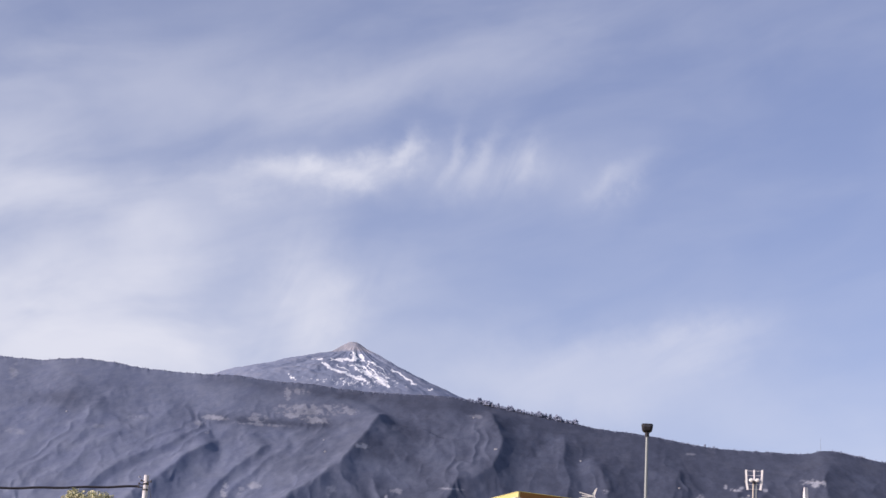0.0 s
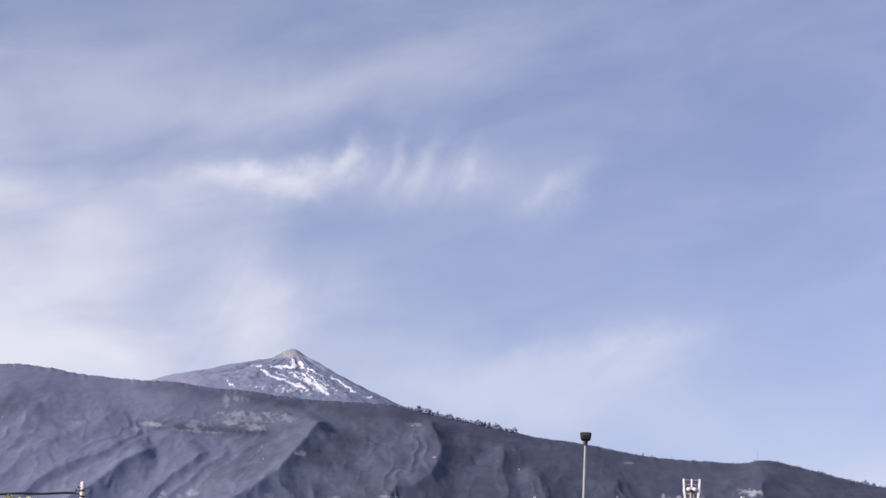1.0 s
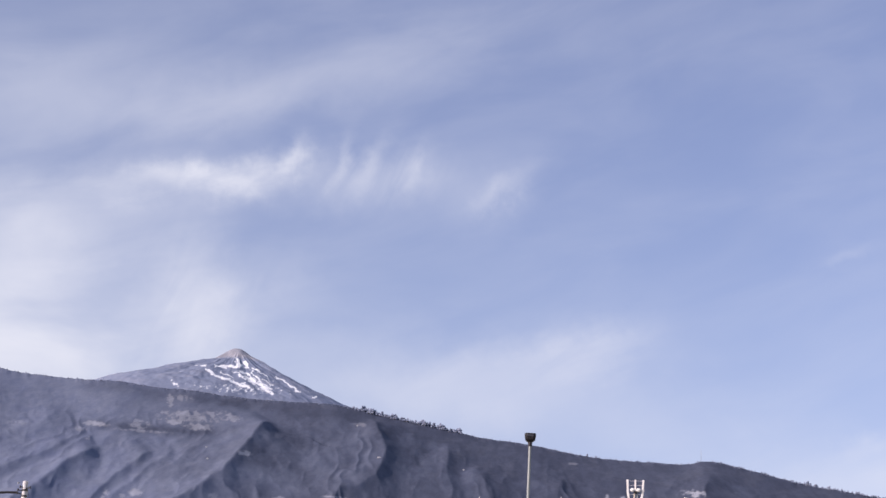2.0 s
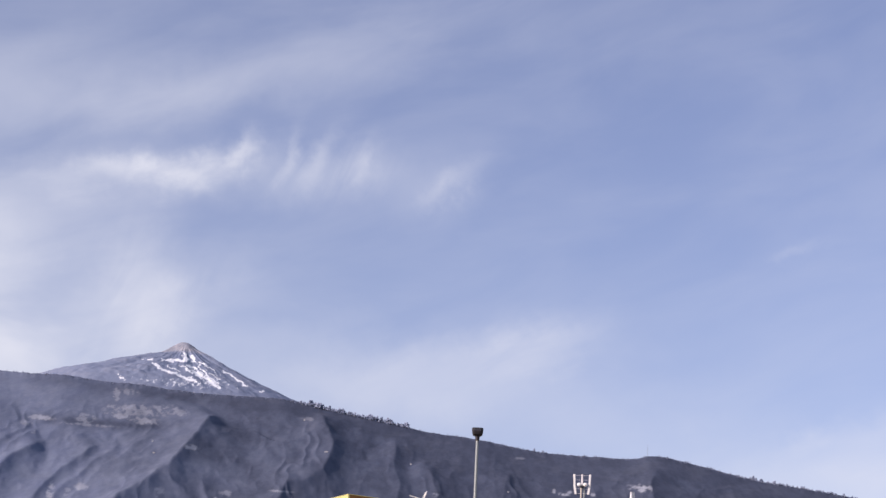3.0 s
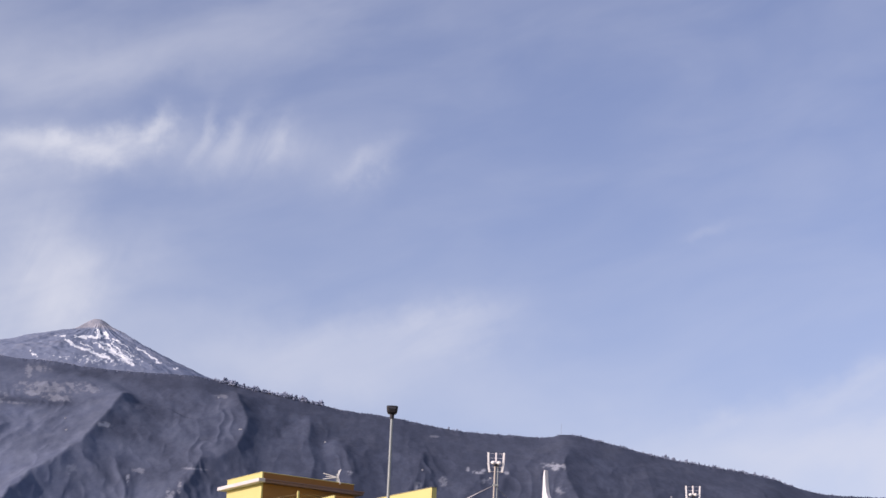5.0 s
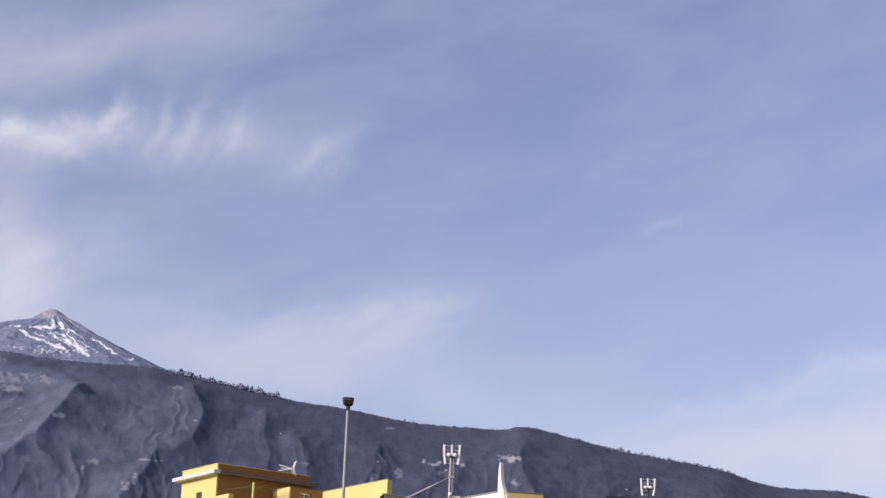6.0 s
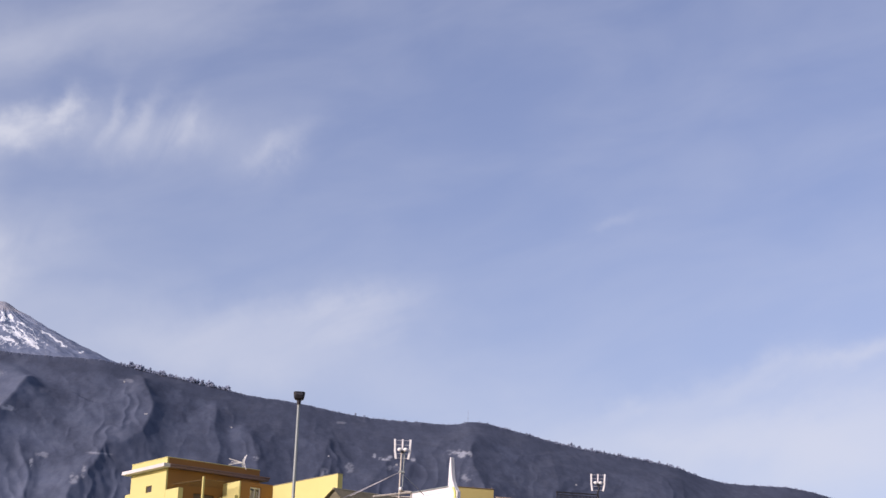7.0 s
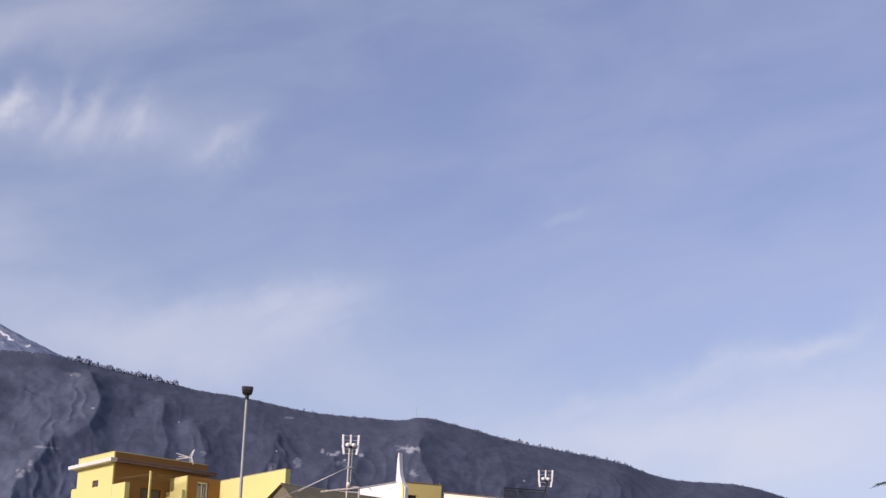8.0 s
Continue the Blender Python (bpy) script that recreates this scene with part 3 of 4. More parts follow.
def rod(bm, a, b, r0, r1=None, sides=10):
    """Adds a round bar from a to b."""
    a, b = Vector(a), Vector(b)
    way = b - a
    m = Matrix.Translation((a + b) / 2) @ way.to_track_quat("Z", "Y").to_matrix().to_4x4()
    bmesh.ops.create_cone(bm, cap_ends=True, segments=sides, radius1=r0, radius2=r0 if r1 is None else r1, depth=way.length, matrix=m)
    return bm


def bar(a, b, r0, r1=None, sides=10):
    return rod(bmesh.new(), a, b, r0, r1, sides)


def tube(points, radius, sides=8):
    """A bent bar through several places."""
    bm = bmesh.new()
    for a, b in zip(points, points[1:]):
        rod(bm, a, b, radius, sides=sides)
    for p in points[1:-1]:
        bmesh.ops.create_icosphere(bm, subdivisions=1, radius=radius * 1.02, matrix=Matrix.Translation(p))
    return bm


def wall_with_opening(x0, x1, y0, y1, z0, z1, a0, a1, c0, c1, along):
    """A wall with a real hole: from a0 to a1 along it, c0 to c1 in height."""
    bm = bmesh.new()
    for lo, hi, zl, zh in ((None, a0, z0, z1), (a1, None, z0, z1), (a0, a1, z0, c0), (a0, a1, c1, z1)):
        if zh - zl < 0.01:
            continue
        if along == "x":
            slab(bm, x0 if lo is None else lo, x1 if hi is None else hi, y0, y1, zl, zh, 0.0)
        else:
            slab(bm, x0, x1, y0 if lo is None else lo, y1 if hi is None else hi, zl, zh, 0.0)
    bmesh.ops.remove_doubles(bm, verts=bm.verts[:], dist=0.0005)
    return bm


# ---- the yellow house: its stair tower and roof terrace ----
TURN = 31.5
house = thing("house", (-4.585, 69.85, 0.0), TURN, "bright yellow rendered house with a stair tower and roof terrace", "house")
part("body", block(-1.5, 8.5, -8.0, 4.5, 0.0, 10.2, bevel=0.03), YELLOW, house)
wall = part("wall", wall_with_opening(0.0, 0.06, 0.0, 2.72, 10.2, 12.90, 1.05, 1.50, 11.75, 11.99, "y"), YELLOW, house)
# Panel across the hole, painted as dark as its unlit inside.
vent = part("vent", block(0.045, 0.058, 1.05, 1.50, 11.75, 11.99, bevel=0.0), DARKROOM, wall, "dark vent opening")
# Face turned from the sun: its shade is part of this darker orange.
part("wall", wall_with_opening(0.063, 3.85, 0.0, 0.2, 10.2, 12.90, 1.15, 2.0, 10.2, 11.75, "x"), SHADED_ORANGE, house)
part("door", block(1.16, 1.99, 0.08, 0.13, 10.2, 11.745, bevel=0.01), BARK, house, "brown wooden terrace door")
part("wall", block(3.63, 3.85, 0.203, 2.72, 10.2, 12.90), YELLOW, house)
part("wall", block(0.223, 3.627, 2.5, 2.72, 10.2, 12.90), YELLOW, house)
part("roof", block(0.225, 3.625, 0.205, 2.495, 12.5, 12.66), TRIM, house)
cornice = bmesh.new()
slab(cornice, -0.27, -0.004, -0.27, 3.0, 12.51, 12.645, 0.015)
slab(cornice, -0.004, 3.854, 2.724, 3.0, 12.51, 12.645, 0.015)
part("cornice", cornice, TRIM, house, "projecting pale concrete cornice")
# Same pale cornice; its sunless sides get shade as a dark colour.
dark_side = block(0.0, 4.12, -0.27, -0.004, 12.51, 12.60, bevel=0.012)
slab(dark_side, 0.0, 4.15, -0.30, -0.004, 12.602, 12.645, 0.01)
slab(dark_side, 3.854, 4.12, 0.0, 3.0, 12.51, 12.645, 0.015)
part("cornice", dark_side, SHADED_TRIM, house, "sunless side of the cornice, its shade painted brown")
coping = bmesh.new()
slab(coping, -0.015, 0.08, -0.015, 2.74, 12.90, 12.925, 0.006)
slab(coping, 0.082, 3.865, -0.015, 0.22, 12.90, 12.925, 0.006)
part("coping", coping, YELLOW, house)
part("parapet", block(0.0, 0.20, -0.97, -0.004, 10.2, 11.72), YELLOW, house)
part("parapet", block(0.0, 3.8, 2.724, 3.12, 10.2, 11.83), YELLOW, house)
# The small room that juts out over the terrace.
# Sunless front of the room, in the same shade-darkened orange.
room = part("wall", wall_with_opening(2.4, 3.74, -1.2, -1.0, 10.2, 12.22, 2.79, 3.25, 10.9, 12.06, "x"), SHADED_ORANGE, house)
part("wall", block(2.34, 2.397, -1.2, -0.003, 10.2, 12.22), YELLOW, house)
part("wall", block(2.4, 2.6, -0.997, -0.003, 10.2, 12.22), YELLOW, house)
part("wall", block(3.54, 3.74, -0.997, -0.003, 10.2, 12.22), YELLOW, house)
part("roof", block(2.603, 3.537, -0.997, -0.003, 12.05, 12.19), TRIM, house)
part("parapet", block(2.2, 2.337, -1.15, -0.004, 10.2, 11.70), YELLOW, house)
window = part("window", wall_with_opening(2.795, 3.245, -1.13, -1.07, 10.905, 12.055, 2.84, 3.20, 10.95, 12.01, "x"), PLASTIC, house, "narrow window in a white frame")
part("mullion", block(3.0, 3.035, -1.125, -1.075, 10.95, 12.01, bevel=0.004), PLASTIC, window)
pane = part("pane", block(2.842, 3.198, -1.104, -1.098, 10.952, 12.008, bevel=0.0), GLASS, window)
pane.visible_shadow = False
cloth = bmesh.new()
for k in range(9):
    slab(cloth, 2.86 + 0.018 * k, 2.874 + 0.018 * k, -1.05 + 0.008 * (k % 2), -1.035 + 0.008 * (k % 2), 10.96, 11.95, 0.003)
for k in range(5):
    slab(cloth, 3.12 + 0.015 * k, 3.132 + 0.015 * k, -1.05 + 0.008 * (k % 2), -1.035 + 0.008 * (k % 2), 10.96, 11.95, 0.003)
part("curtain", cloth, CURTAIN, window, "pale drawn curtain")
part("parapet", block(3.743, 3.95, -5.5, -1.0, 10.2, 12.19), YELLOW, house, "high sunlit yellow terrace wall")
part("coping", block(3.735, 3.96, -5.51, -1.0, 12.192, 12.215, bevel=0.006), CEMENT, house)
# A shade cloth over the terrace door.
awning_bm = bmesh.new()
corner = [Vector(p) for p in ((0.25, -0.01, 11.94), (0.85, -1.2, 12.06), (2.1, -1.19, 12.12), (2.2, -0.01, 12.03))]
cells = 14
sheet_v = []
for i in range(cells + 1):
    for j in range(cells + 1):
        a, b = i / cells, j / cells
        p = corner[0] * (1 - a) * (1 - b) + corner[1] * (1 - a) * b + corner[2] * a * b + corner[3] * a * (1 - b)
        p.z += -0.05 * math.sin(math.pi * a) * math.sin(math.pi * b) + 0.012 * math.sin(9 * a + 4 * b)
        sheet_v.append(awning_bm.verts.new(p))
for i in range(cells):
    for j in range(cells):
        k = i * (cells + 1) + j
        awning_bm.faces.new([sheet_v[k], sheet_v[k + 1], sheet_v[k + cells + 2], sheet_v[k + cells + 1]])
bmesh.ops.solidify(awning_bm, geom=awning_bm.faces[:], thickness=0.008)
awning = part("awning", awning_bm, TARP, house, "sagging faded shade cloth awning")
part("post", block(0.83, 0.90, -1.23, -1.16, 10.2, 12.19, bevel=0.01), YELLOW, awning, "yellow painted post")
for a, b in ((0, 1), (1, 2)):
    part("batten", bar(corner[a] + Vector((0, 0, 0.012)), corner[b] + Vector((0, 0, 0.012)), 0.014), TARP, awning)

# ---- aerials ----
def beam_aerial(place, turn, mast_foot, label):
    """A V-shaped corner aerial on a short pole."""
    ob = thing("tv_antenna", place, turn, label, "antenna", "roof aerials")
    part("mast", bar((0, 0, mast_foot - place[2]), (0, 0, 0.12), 0.016), GALV, ob)
    part("boom", bar((-0.42, 0, 0.0), (0.08, 0, 0.0), 0.015), ALU, ob)
    for side in (-1, 1):
        arm = bmesh.new()
        slab(arm, -0.52, 0.0, -0.03, 0.03, -0.012, 0.012, 0.004)
        bmesh.ops.rotate(arm, verts=arm.verts[:], cent=(0, 0, 0), matrix=Matrix.Rotation(0.21 * side, 3, "Y"))
        part("director_arm", arm, PLASTIC, ob)
        mesh = bmesh.new()
        for k in range(5):
            r = 0.05 + 0.055 * k
            rod(mesh, (0.02 + 0.32 * r, -0.2, side * r), (0.02 + 0.32 * r, 0.2, side * r), 0.007, sides=6)
        for y in (-0.2, 0.0, 0.2):
            rod(mesh, (0.02, y, 0.0), (0.02 + 0.32 * 0.27, y, side * 0.27), 0.009, sides=6)
        part("reflector", mesh, PLASTIC, ob)
    return ob


beam_aerial((-1.95, 71.6, 13.12), 12.0, 12.66, "white corner TV aerial on the yellow tower roof")


def panel_aerial(name_ob, centre_z, wide, tall, depth):
    """A flat panel aerial: a frame of bent side rails with cross wires and two dipole boxes."""
    for side in (-1, 1):
        rail = bmesh.new()
        x = side * wide / 2
        for z0, z1, x0, x1 in ((centre_z, centre_z + tall / 2, x * 0.94, x), (centre_z - tall / 2, centre_z - 0.01, x * 0.78, x * 0.97)):
            for k in range(5):
                za, zb = z0 + (z1 - z0) * k / 5, z0 + (z1 - z0) * (k + 1) / 5
                xa, xb = x0 + (x1 - x0) * k / 5, x0 + (x1 - x0) * (k + 1) / 5
                slab(rail, min(xa, xb) - 0.03, max(xa, xb) + 0.03, -depth, depth, za, zb, 0.006)
        part("side_rail", rail, PLASTIC, name_ob)
    wires = bmesh.new()
    for k in range(5):
        z = centre_z - tall / 2 + 0.03 + (tall - 0.06) * k / 4
        half = wide / 2 * (0.96 if z > centre_z else 0.86)
        rod(wires, (-half, 0.02, z), (half, 0.02, z), 0.0045, sides=6)
    part("wire_grid", wires, ALU, name_ob)
    part("spine", block(-0.026, 0.026, -0.03, 0.01, centre_z - tall * 0.12, centre_z + tall / 2, bevel=0.005), ALU, name_ob)
    for x in (-0.085, 0.10):
        ball = bmesh.new()
        bmesh.ops.create_uvsphere(ball, u_segments=14, v_segments=8, radius=0.075, matrix=Matrix.Translation((x, -0.07, centre_z - 0.02)) @ Matrix.Diagonal((1.0, 0.7, 0.8, 1)))
        part("dipole_box", ball, PLASTIC, name_ob, smoothed=True)
    part("clamp", block(-0.05, 0.05, -0.1, 0.04, centre_z - 0.12, centre_z - 0.05, bevel=0.01), BLACK, name_ob)


AERIAL = (3.335, 60.9)
FOOT = 10.15
aerial = thing("tv_antenna", (AERIAL[0], AERIAL[1], FOOT), -3.0, "white panel TV aerial on a stayed roof mast", "antenna", "roof aerials")
part("mast", bar((-0.05, 0, -0.3), (-0.02, 0, 1.98), 0.027), RUSTY, aerial)
part("mast", bar((0.055, 0.03, 0.75), (0.075, 0.03, 2.0), 0.017), GALV, aerial)
panel_aerial(aerial, 1.94, 0.50, 0.63, 0.03)
part("clamp", block(-0.09, 0.10, -0.03, 0.06, 1.19, 1.25, bevel=0.008), GALV, aerial)
part("bracket", tube([(-0.02, 0.0, 0.62), (0.34, 0.02, 0.60), (0.34, 0.02, 0.24)], 0.026), RUSTY, aerial)
part("bracket", tube([(-0.28, 0.0, 0.44), (0.34, 0.02, 0.44)], 0.022), RUSTY, aerial)
beam = part("boom", bar((-0.86, 0, 0.40), (0.32, 0, 0.58), 0.034), RUSTY, aerial, "long boom of a second aerial")
for k in range(7):
    x = -0.8 + 0.16 * k
    z = 0.40 + (x + 0.86) * 0.153
    part("element", bar((x, -0.13, z + 0.02), (x, 0.13, z + 0.02), 0.010, sides=6), ALU, beam)
knob = bmesh.new()
bmesh.ops.create_uvsphere(knob, u_segments=12, v_segments=8, radius=0.06, matrix=Matrix.Translation((0.0, -0.04, 0.68)))
part("junction_box", knob, PLASTIC, aerial, smoothed=True)
for end in ((-2.4, 0.3, 0.05), (-1.9, 0.9, 0.35), (0.75, 0.9, 0.66)):
    part("stay_wire", bar((-0.03, 0, 1.22), end, 0.010, sides=6), WIRE, aerial)

SECOND = (11.664, 74.087)
aerial_2 = thing("tv_antenna", (SECOND[0], SECOND[1], 12.2), -9.0, "pale panel TV aerial above a black roof railing", "antenna", "roof aerials")
part("mast", tube([(0.02, 0, 0.0), (0.02, 0, 0.70), (0.0, -0.04, 0.86), (0.06, 0.0, 1.05), (0.03, 0.0, 1.2)], 0.032), BLACK, aerial_2)
panel_aerial(aerial_2, 1.27, 0.53, 0.66, 0.025)

# ---- the grey roof with the mast ----
low = thing("house", (0, 0, 0), 0.0, "house with a weathered grey-brown fibre-cement roof", "house")
ridge_a, ridge_b = Vector((1.235, 62.0, 10.90)), Vector((7.4, 65.85, 10.90))
run = (ridge_b - ridge_a).normalized()
toward = Vector((run.y, -run.x, 0.0))
drop = toward * 3.2 + Vector((0, 0, -1.55))
eave_a, eave_b = ridge_a + drop - run * 0.9, ridge_b + drop
rear_a, rear_b = ridge_a - toward * 3.0 + Vector((0, 0, -1.55)), ridge_b - toward * 3.0 + Vector((0, 0, -1.55))
roof_bm = bmesh.new()
waves = 120


def roof_sheet(bm, a0, a1, b0, b1, lift):
    """A corrugated sheet between a ridge a0-a1 and an eave b0-b1."""
    top, bottom = [], []
    for k in range(waves + 1):
        f = k / waves
        off = Vector((0, 0, lift * math.sin(f * waves * math.pi / 2)))
        top.append(bm.verts.new(a0.lerp(a1, f) + off))
        bottom.append(bm.verts.new(b0.lerp(b1, f) + off))
    for k in range(waves):
        bm.faces.new([top[k], top[k + 1], bottom[k + 1], bottom[k]])


roof_sheet(roof_bm, ridge_a, ridge_b, eave_a, eave_b, 0.003)
roof_sheet(roof_bm, ridge_a, ridge_b, rear_a, rear_b, 0.005)
bmesh.ops.solidify(roof_bm, geom=roof_bm.faces[:], thickness=0.03)
part("roof", roof_bm, CEMENT, low)
part("ridge_cap", bar(ridge_a + Vector((0, 0, 0.0)), ridge_b, 0.035), CEMENT, low)
walls = bmesh.new()
inner = [ridge_a - run * 0.3 + toward * 2.8, ridge_b + toward * 2.8, ridge_b - toward * 2.8, ridge_a - run * -0.3 - toward * 2.8]
foot_v = [walls.verts.new((p.x, p.y, 0.0)) for p in inner]
head_v = [walls.verts.new((p.x, p.y, 9.42)) for p in inner]
for k in range(4):
    walls.faces.new([foot_v[k], foot_v[(k + 1) % 4], head_v[(k + 1) % 4], head_v[k]])
walls.faces.new(head_v)
part("wall", walls, CEMENT, low)
gable = bmesh.new()
g = [gable.verts.new(p) for p in (ridge_a + Vector((0, 0, -0.04)) + run * 0.1, eave_a + run * 0.5 + Vector((0, 0, 0.0)), rear_a + run * 0.3)]
gable.faces.new(g)
bmesh.ops.solidify(gable, geom=gable.faces[:], thickness=0.15)
part("gable", gable, CEMENT, low)

# ---- the white house with the curved fin ----
white = thing("house", (6.19, 77.75, 0.0), TURN, "white house with a tall curved white fin on its parapet", "house")
part("body", block(0.0, 0.5, 0.0, 2.6, 0.0, 13.36, bevel=0.02), WHITE, white)
part("parapet", block(0.0, 0.18, 0.02, 2.58, 13.362, 13.56), WHITE, white)
part("coping", block(-0.05, 0.22, -0.02, 2.75, 13.563, 13.60, bevel=0.008), GALV, white, "pale metal coping")
fin = bmesh.new()
outline = [(-0.06, 12.4), (-0.045, 13.6), (-0.02, 14.5), (0.015, 14.76), (0.055, 14.76), (0.075, 14.45), (0.11, 14.1), (0.165, 13.8), (0.27, 13.55), (0.36, 13.4), (0.43, 13.32), (0.43, 12.4)]
face = fin.faces.new([fin.verts.new((0.0, -x * 0.72 / 0.5225, z)) for x, z in outline])
grown = bmesh.ops.extrude_face_region(fin, geom=[face])
bmesh.ops.translate(fin, verts=[v for v in grown["geom"] if isinstance(v, bmesh.types.BMVert)], vec=(0.16, 0.0, 0.0))
bmesh.ops.translate(fin, verts=fin.verts[:], vec=(-0.015, -0.03, 0.0))
part("fin", fin, WHITE, white)
# Added bar whose colour imitates yellow reflected along the fin's right edge.
rib = tube([(-0.05, -0.54, 12.4), (-0.05, -0.51, 13.3), (-0.05, -0.38, 13.5)], 0.05)
part("fin_reflection", rib, LIME, white, "lime-yellow bar for the yellow reflected on the fin")

# ---- the ochre and cream houses behind ----
ochre = thing("house", (7.05, 83.7, 0.0), 9.0, "ochre rendered flat-roofed house with a thin dark coping", "house")
part("wall", wall_with_opening(0.0, 1.62, 0.0, 0.25, 0.0, 14.50, 0.14, 0.52, 12.9, 13.98, "x"), OCHRE, ochre)
# Near-black panel in place of the unlit room behind.
part("window", block(0.141, 0.519, 0.10, 0.15, 12.9, 13.979, bevel=0.0), DARKROOM, ochre, "dark window")
# Sunny side of the ochre walls, brightened through its colour.
part("wall", block(0.0, 0.25, 0.253, 3.2, 0.0, 14.50), LIME, ochre, "ochre side wall with its sunlight painted lime-yellow")
part("wall", block(0.253, 1.62, 2.95, 3.2, 0.0, 14.50), OCHRE, ochre)
part("wall", block(1.37, 1.62, 0.253, 2.947, 0.0, 14.50), OCHRE, ochre)
part("roof", block(0.255, 1.365, 0.255, 2.945, 14.1, 14.3), CEMENT, ochre)
part("coping", block(-0.03, 1.65, -0.03, 0.26, 14.502, 14.535, bevel=0.008), BARK, ochre)
# Added strip that carries the bright sunlit edge in its colour.
part("lit_edge_strip", block(-0.16, -0.004, 0.05, 0.5, 0.0, 14.42), LIME, ochre, "lime-yellow strip for the sunlit edge of the house")
for x in (0.72, 1.55):
    part("spike", bar((x, 0.1, 14.53), (x, 0.1, 14.60), 0.02), BARK, ochre)

cream = thing("house", (9.15, 87.55, 0.0), -40.0, "sunlit cream rendered wall with a sloping dark coping", "house")
plan, tops = ((0.0, 0.0), (3.75, 0.0), (3.75, 2.5), (0.0, 2.5)), (14.70, 14.20, 14.20, 14.70)
cream_bm = bmesh.new()
low_c = [cream_bm.verts.new((x, y, 0.0)) for x, y in plan]
top_c = [cream_bm.verts.new((x, y, h)) for (x, y), h in zip(plan, tops)]
for k in range(4):
    cream_bm.faces.new([low_c[k], low_c[(k + 1) % 4], top_c[(k + 1) % 4], top_c[k]])
cream_bm.faces.new(top_c)
part("body", cream_bm, CREAM, cream)
cap_bm = bmesh.new()
low_c = [cap_bm.verts.new((x * 1.02 - 0.03, y * 1.03 - 0.04, h + 0.003)) for (x, y), h in zip(plan, tops)]
top_c = [cap_bm.verts.new((x * 1.02 - 0.03, y * 1.03 - 0.04, h + 0.05)) for (x, y), h in zip(plan, tops)]
for k in range(4):
    cap_bm.faces.new([low_c[k], low_c[(k + 1) % 4], top_c[(k + 1) % 4], top_c[k]])
cap_bm.faces.new(top_c)
cap_bm.faces.new(low_c[::-1])
part("coping", cap_bm, BARK, cream)

terrace = thing("house", (10.09, 74.35, 0.0), -6.0, "flat-roofed pale house below a black roof railing", "house")
part("body", block(-0.2, 3.2, -0.25, 3.5, 0.0, 12.2, bevel=0.02), CREAM, terrace)
railing = thing("railing", (10.105, 74.36, 12.2), 6.0, "black metal roof railing with close upright bars", "railing")
length = 1.66
part("top_rail", block(-0.03, length, -0.03, 0.03, 0.84, 0.885, bevel=0.008), BLACK, railing)
part("rail", block(0.0, length, -0.015, 0.015, 0.76, 0.785, bevel=0.004), BLACK, railing)
part("rail", block(0.0, length, -0.015, 0.015, 0.08, 0.105, bevel=0.004), BLACK, railing)
for x in (0.0, length - 0.04):
    part("post", block(x, x + 0.04, -0.02, 0.02, 0.0, 0.838, bevel=0.005), BLACK, railing)
baluster = part("baluster", block(0.085, 0.107, -0.011, 0.011, 0.106, 0.759, bevel=0.0), BLACK, railing)
for k in range(1, 27):
    again = new("baluster", baluster.data)
    again.parent = railing
    again.location.x = 0.0575 * k

# ---- street lamp ----
lamp = thing("street_lamp", (-0.015, 55.0, 0.0), 0.0, "tall galvanised street lamp with a black lantern head", "street lamp")
part("pole", bar((0, 0, 0), (0, 0, 12.28), 0.075, 0.038, 20), GALV, lamp, smoothed=False)
part("base_plate", block(-0.2, 0.2, -0.2, 0.2, 0.0, 0.05), GALV, lamp)
part("collar", bar((0, 0, 12.20), (0, 0, 12.36), 0.055, 0.07, 16), BLACK, lamp)
head = bmesh.new()
profile = [(0.055, 12.335), (0.105, 12.345), (0.135, 12.375), (0.152, 12.43), (0.162, 12.50), (0.165, 12.545), (0.155, 12.56), (0.0, 12.575)]
rings_ = []
for rr, zz_ in profile:
    ring = []
    for k in range(28):
        a = 2 * math.pi * k / 28
        c, s_ = math.cos(a), math.sin(a)
        sq = (abs(c) ** 5 + abs(s_) ** 5) ** (-0.2)
        ring.append(head.verts.new((rr * sq * c, rr * sq * s_, zz_)))
    rings_.append(ring)
for a, b in zip(rings_, rings_[1:]):
    for k in range(28):
        head.faces.new([a[k], a[(k + 1) % 28], b[(k + 1) % 28], b[k]])
head.faces.new(rings_[0][::-1])
bmesh.ops.remove_doubles(head, verts=head.verts[:], dist=0.0005)
lantern = part("lantern", head, BLACK, lamp, "black lantern head")
part("lens", block(-0.10, 0.10, -0.172, -0.155, 12.46, 12.515, bevel=0.004), LENS, lantern)

# ---- utility pole and its bundled cable ----
post = thing("utility_pole", (-15.235, 58.035, 0.0), 0.0, "pale concrete utility pole carrying a black cable", "utility pole")
part("shaft", bar((0, 0, 0), (0, 0, 11.05), 0.13, 0.078, 16), POLE, post)
part("cap", bar((0, 0, 11.0), (0, 0, 11.075), 0.084, 0.07, 16), POLE, post)
for z, x in ((10.80, 0.0), (10.62, -0.03)):
    part("band", bar((0, 0, z - 0.025), (0, 0, z + 0.025), 0.09, sides=16), BLACK, post)
for x, z in ((-0.19, 10.80), (-0.13, 10.90), (0.17, 10.88), (-0.2, 10.7)):
    hook = bar((0, -0.05, z - 0.04), (x, -0.08, z), 0.014, sides=8)
    rod(hook, (x, -0.08, z - 0.035), (x, -0.08, z + 0.035), 0.028, 0.02, 8)
    part("insulator", hook, BLACK, post)
line = []
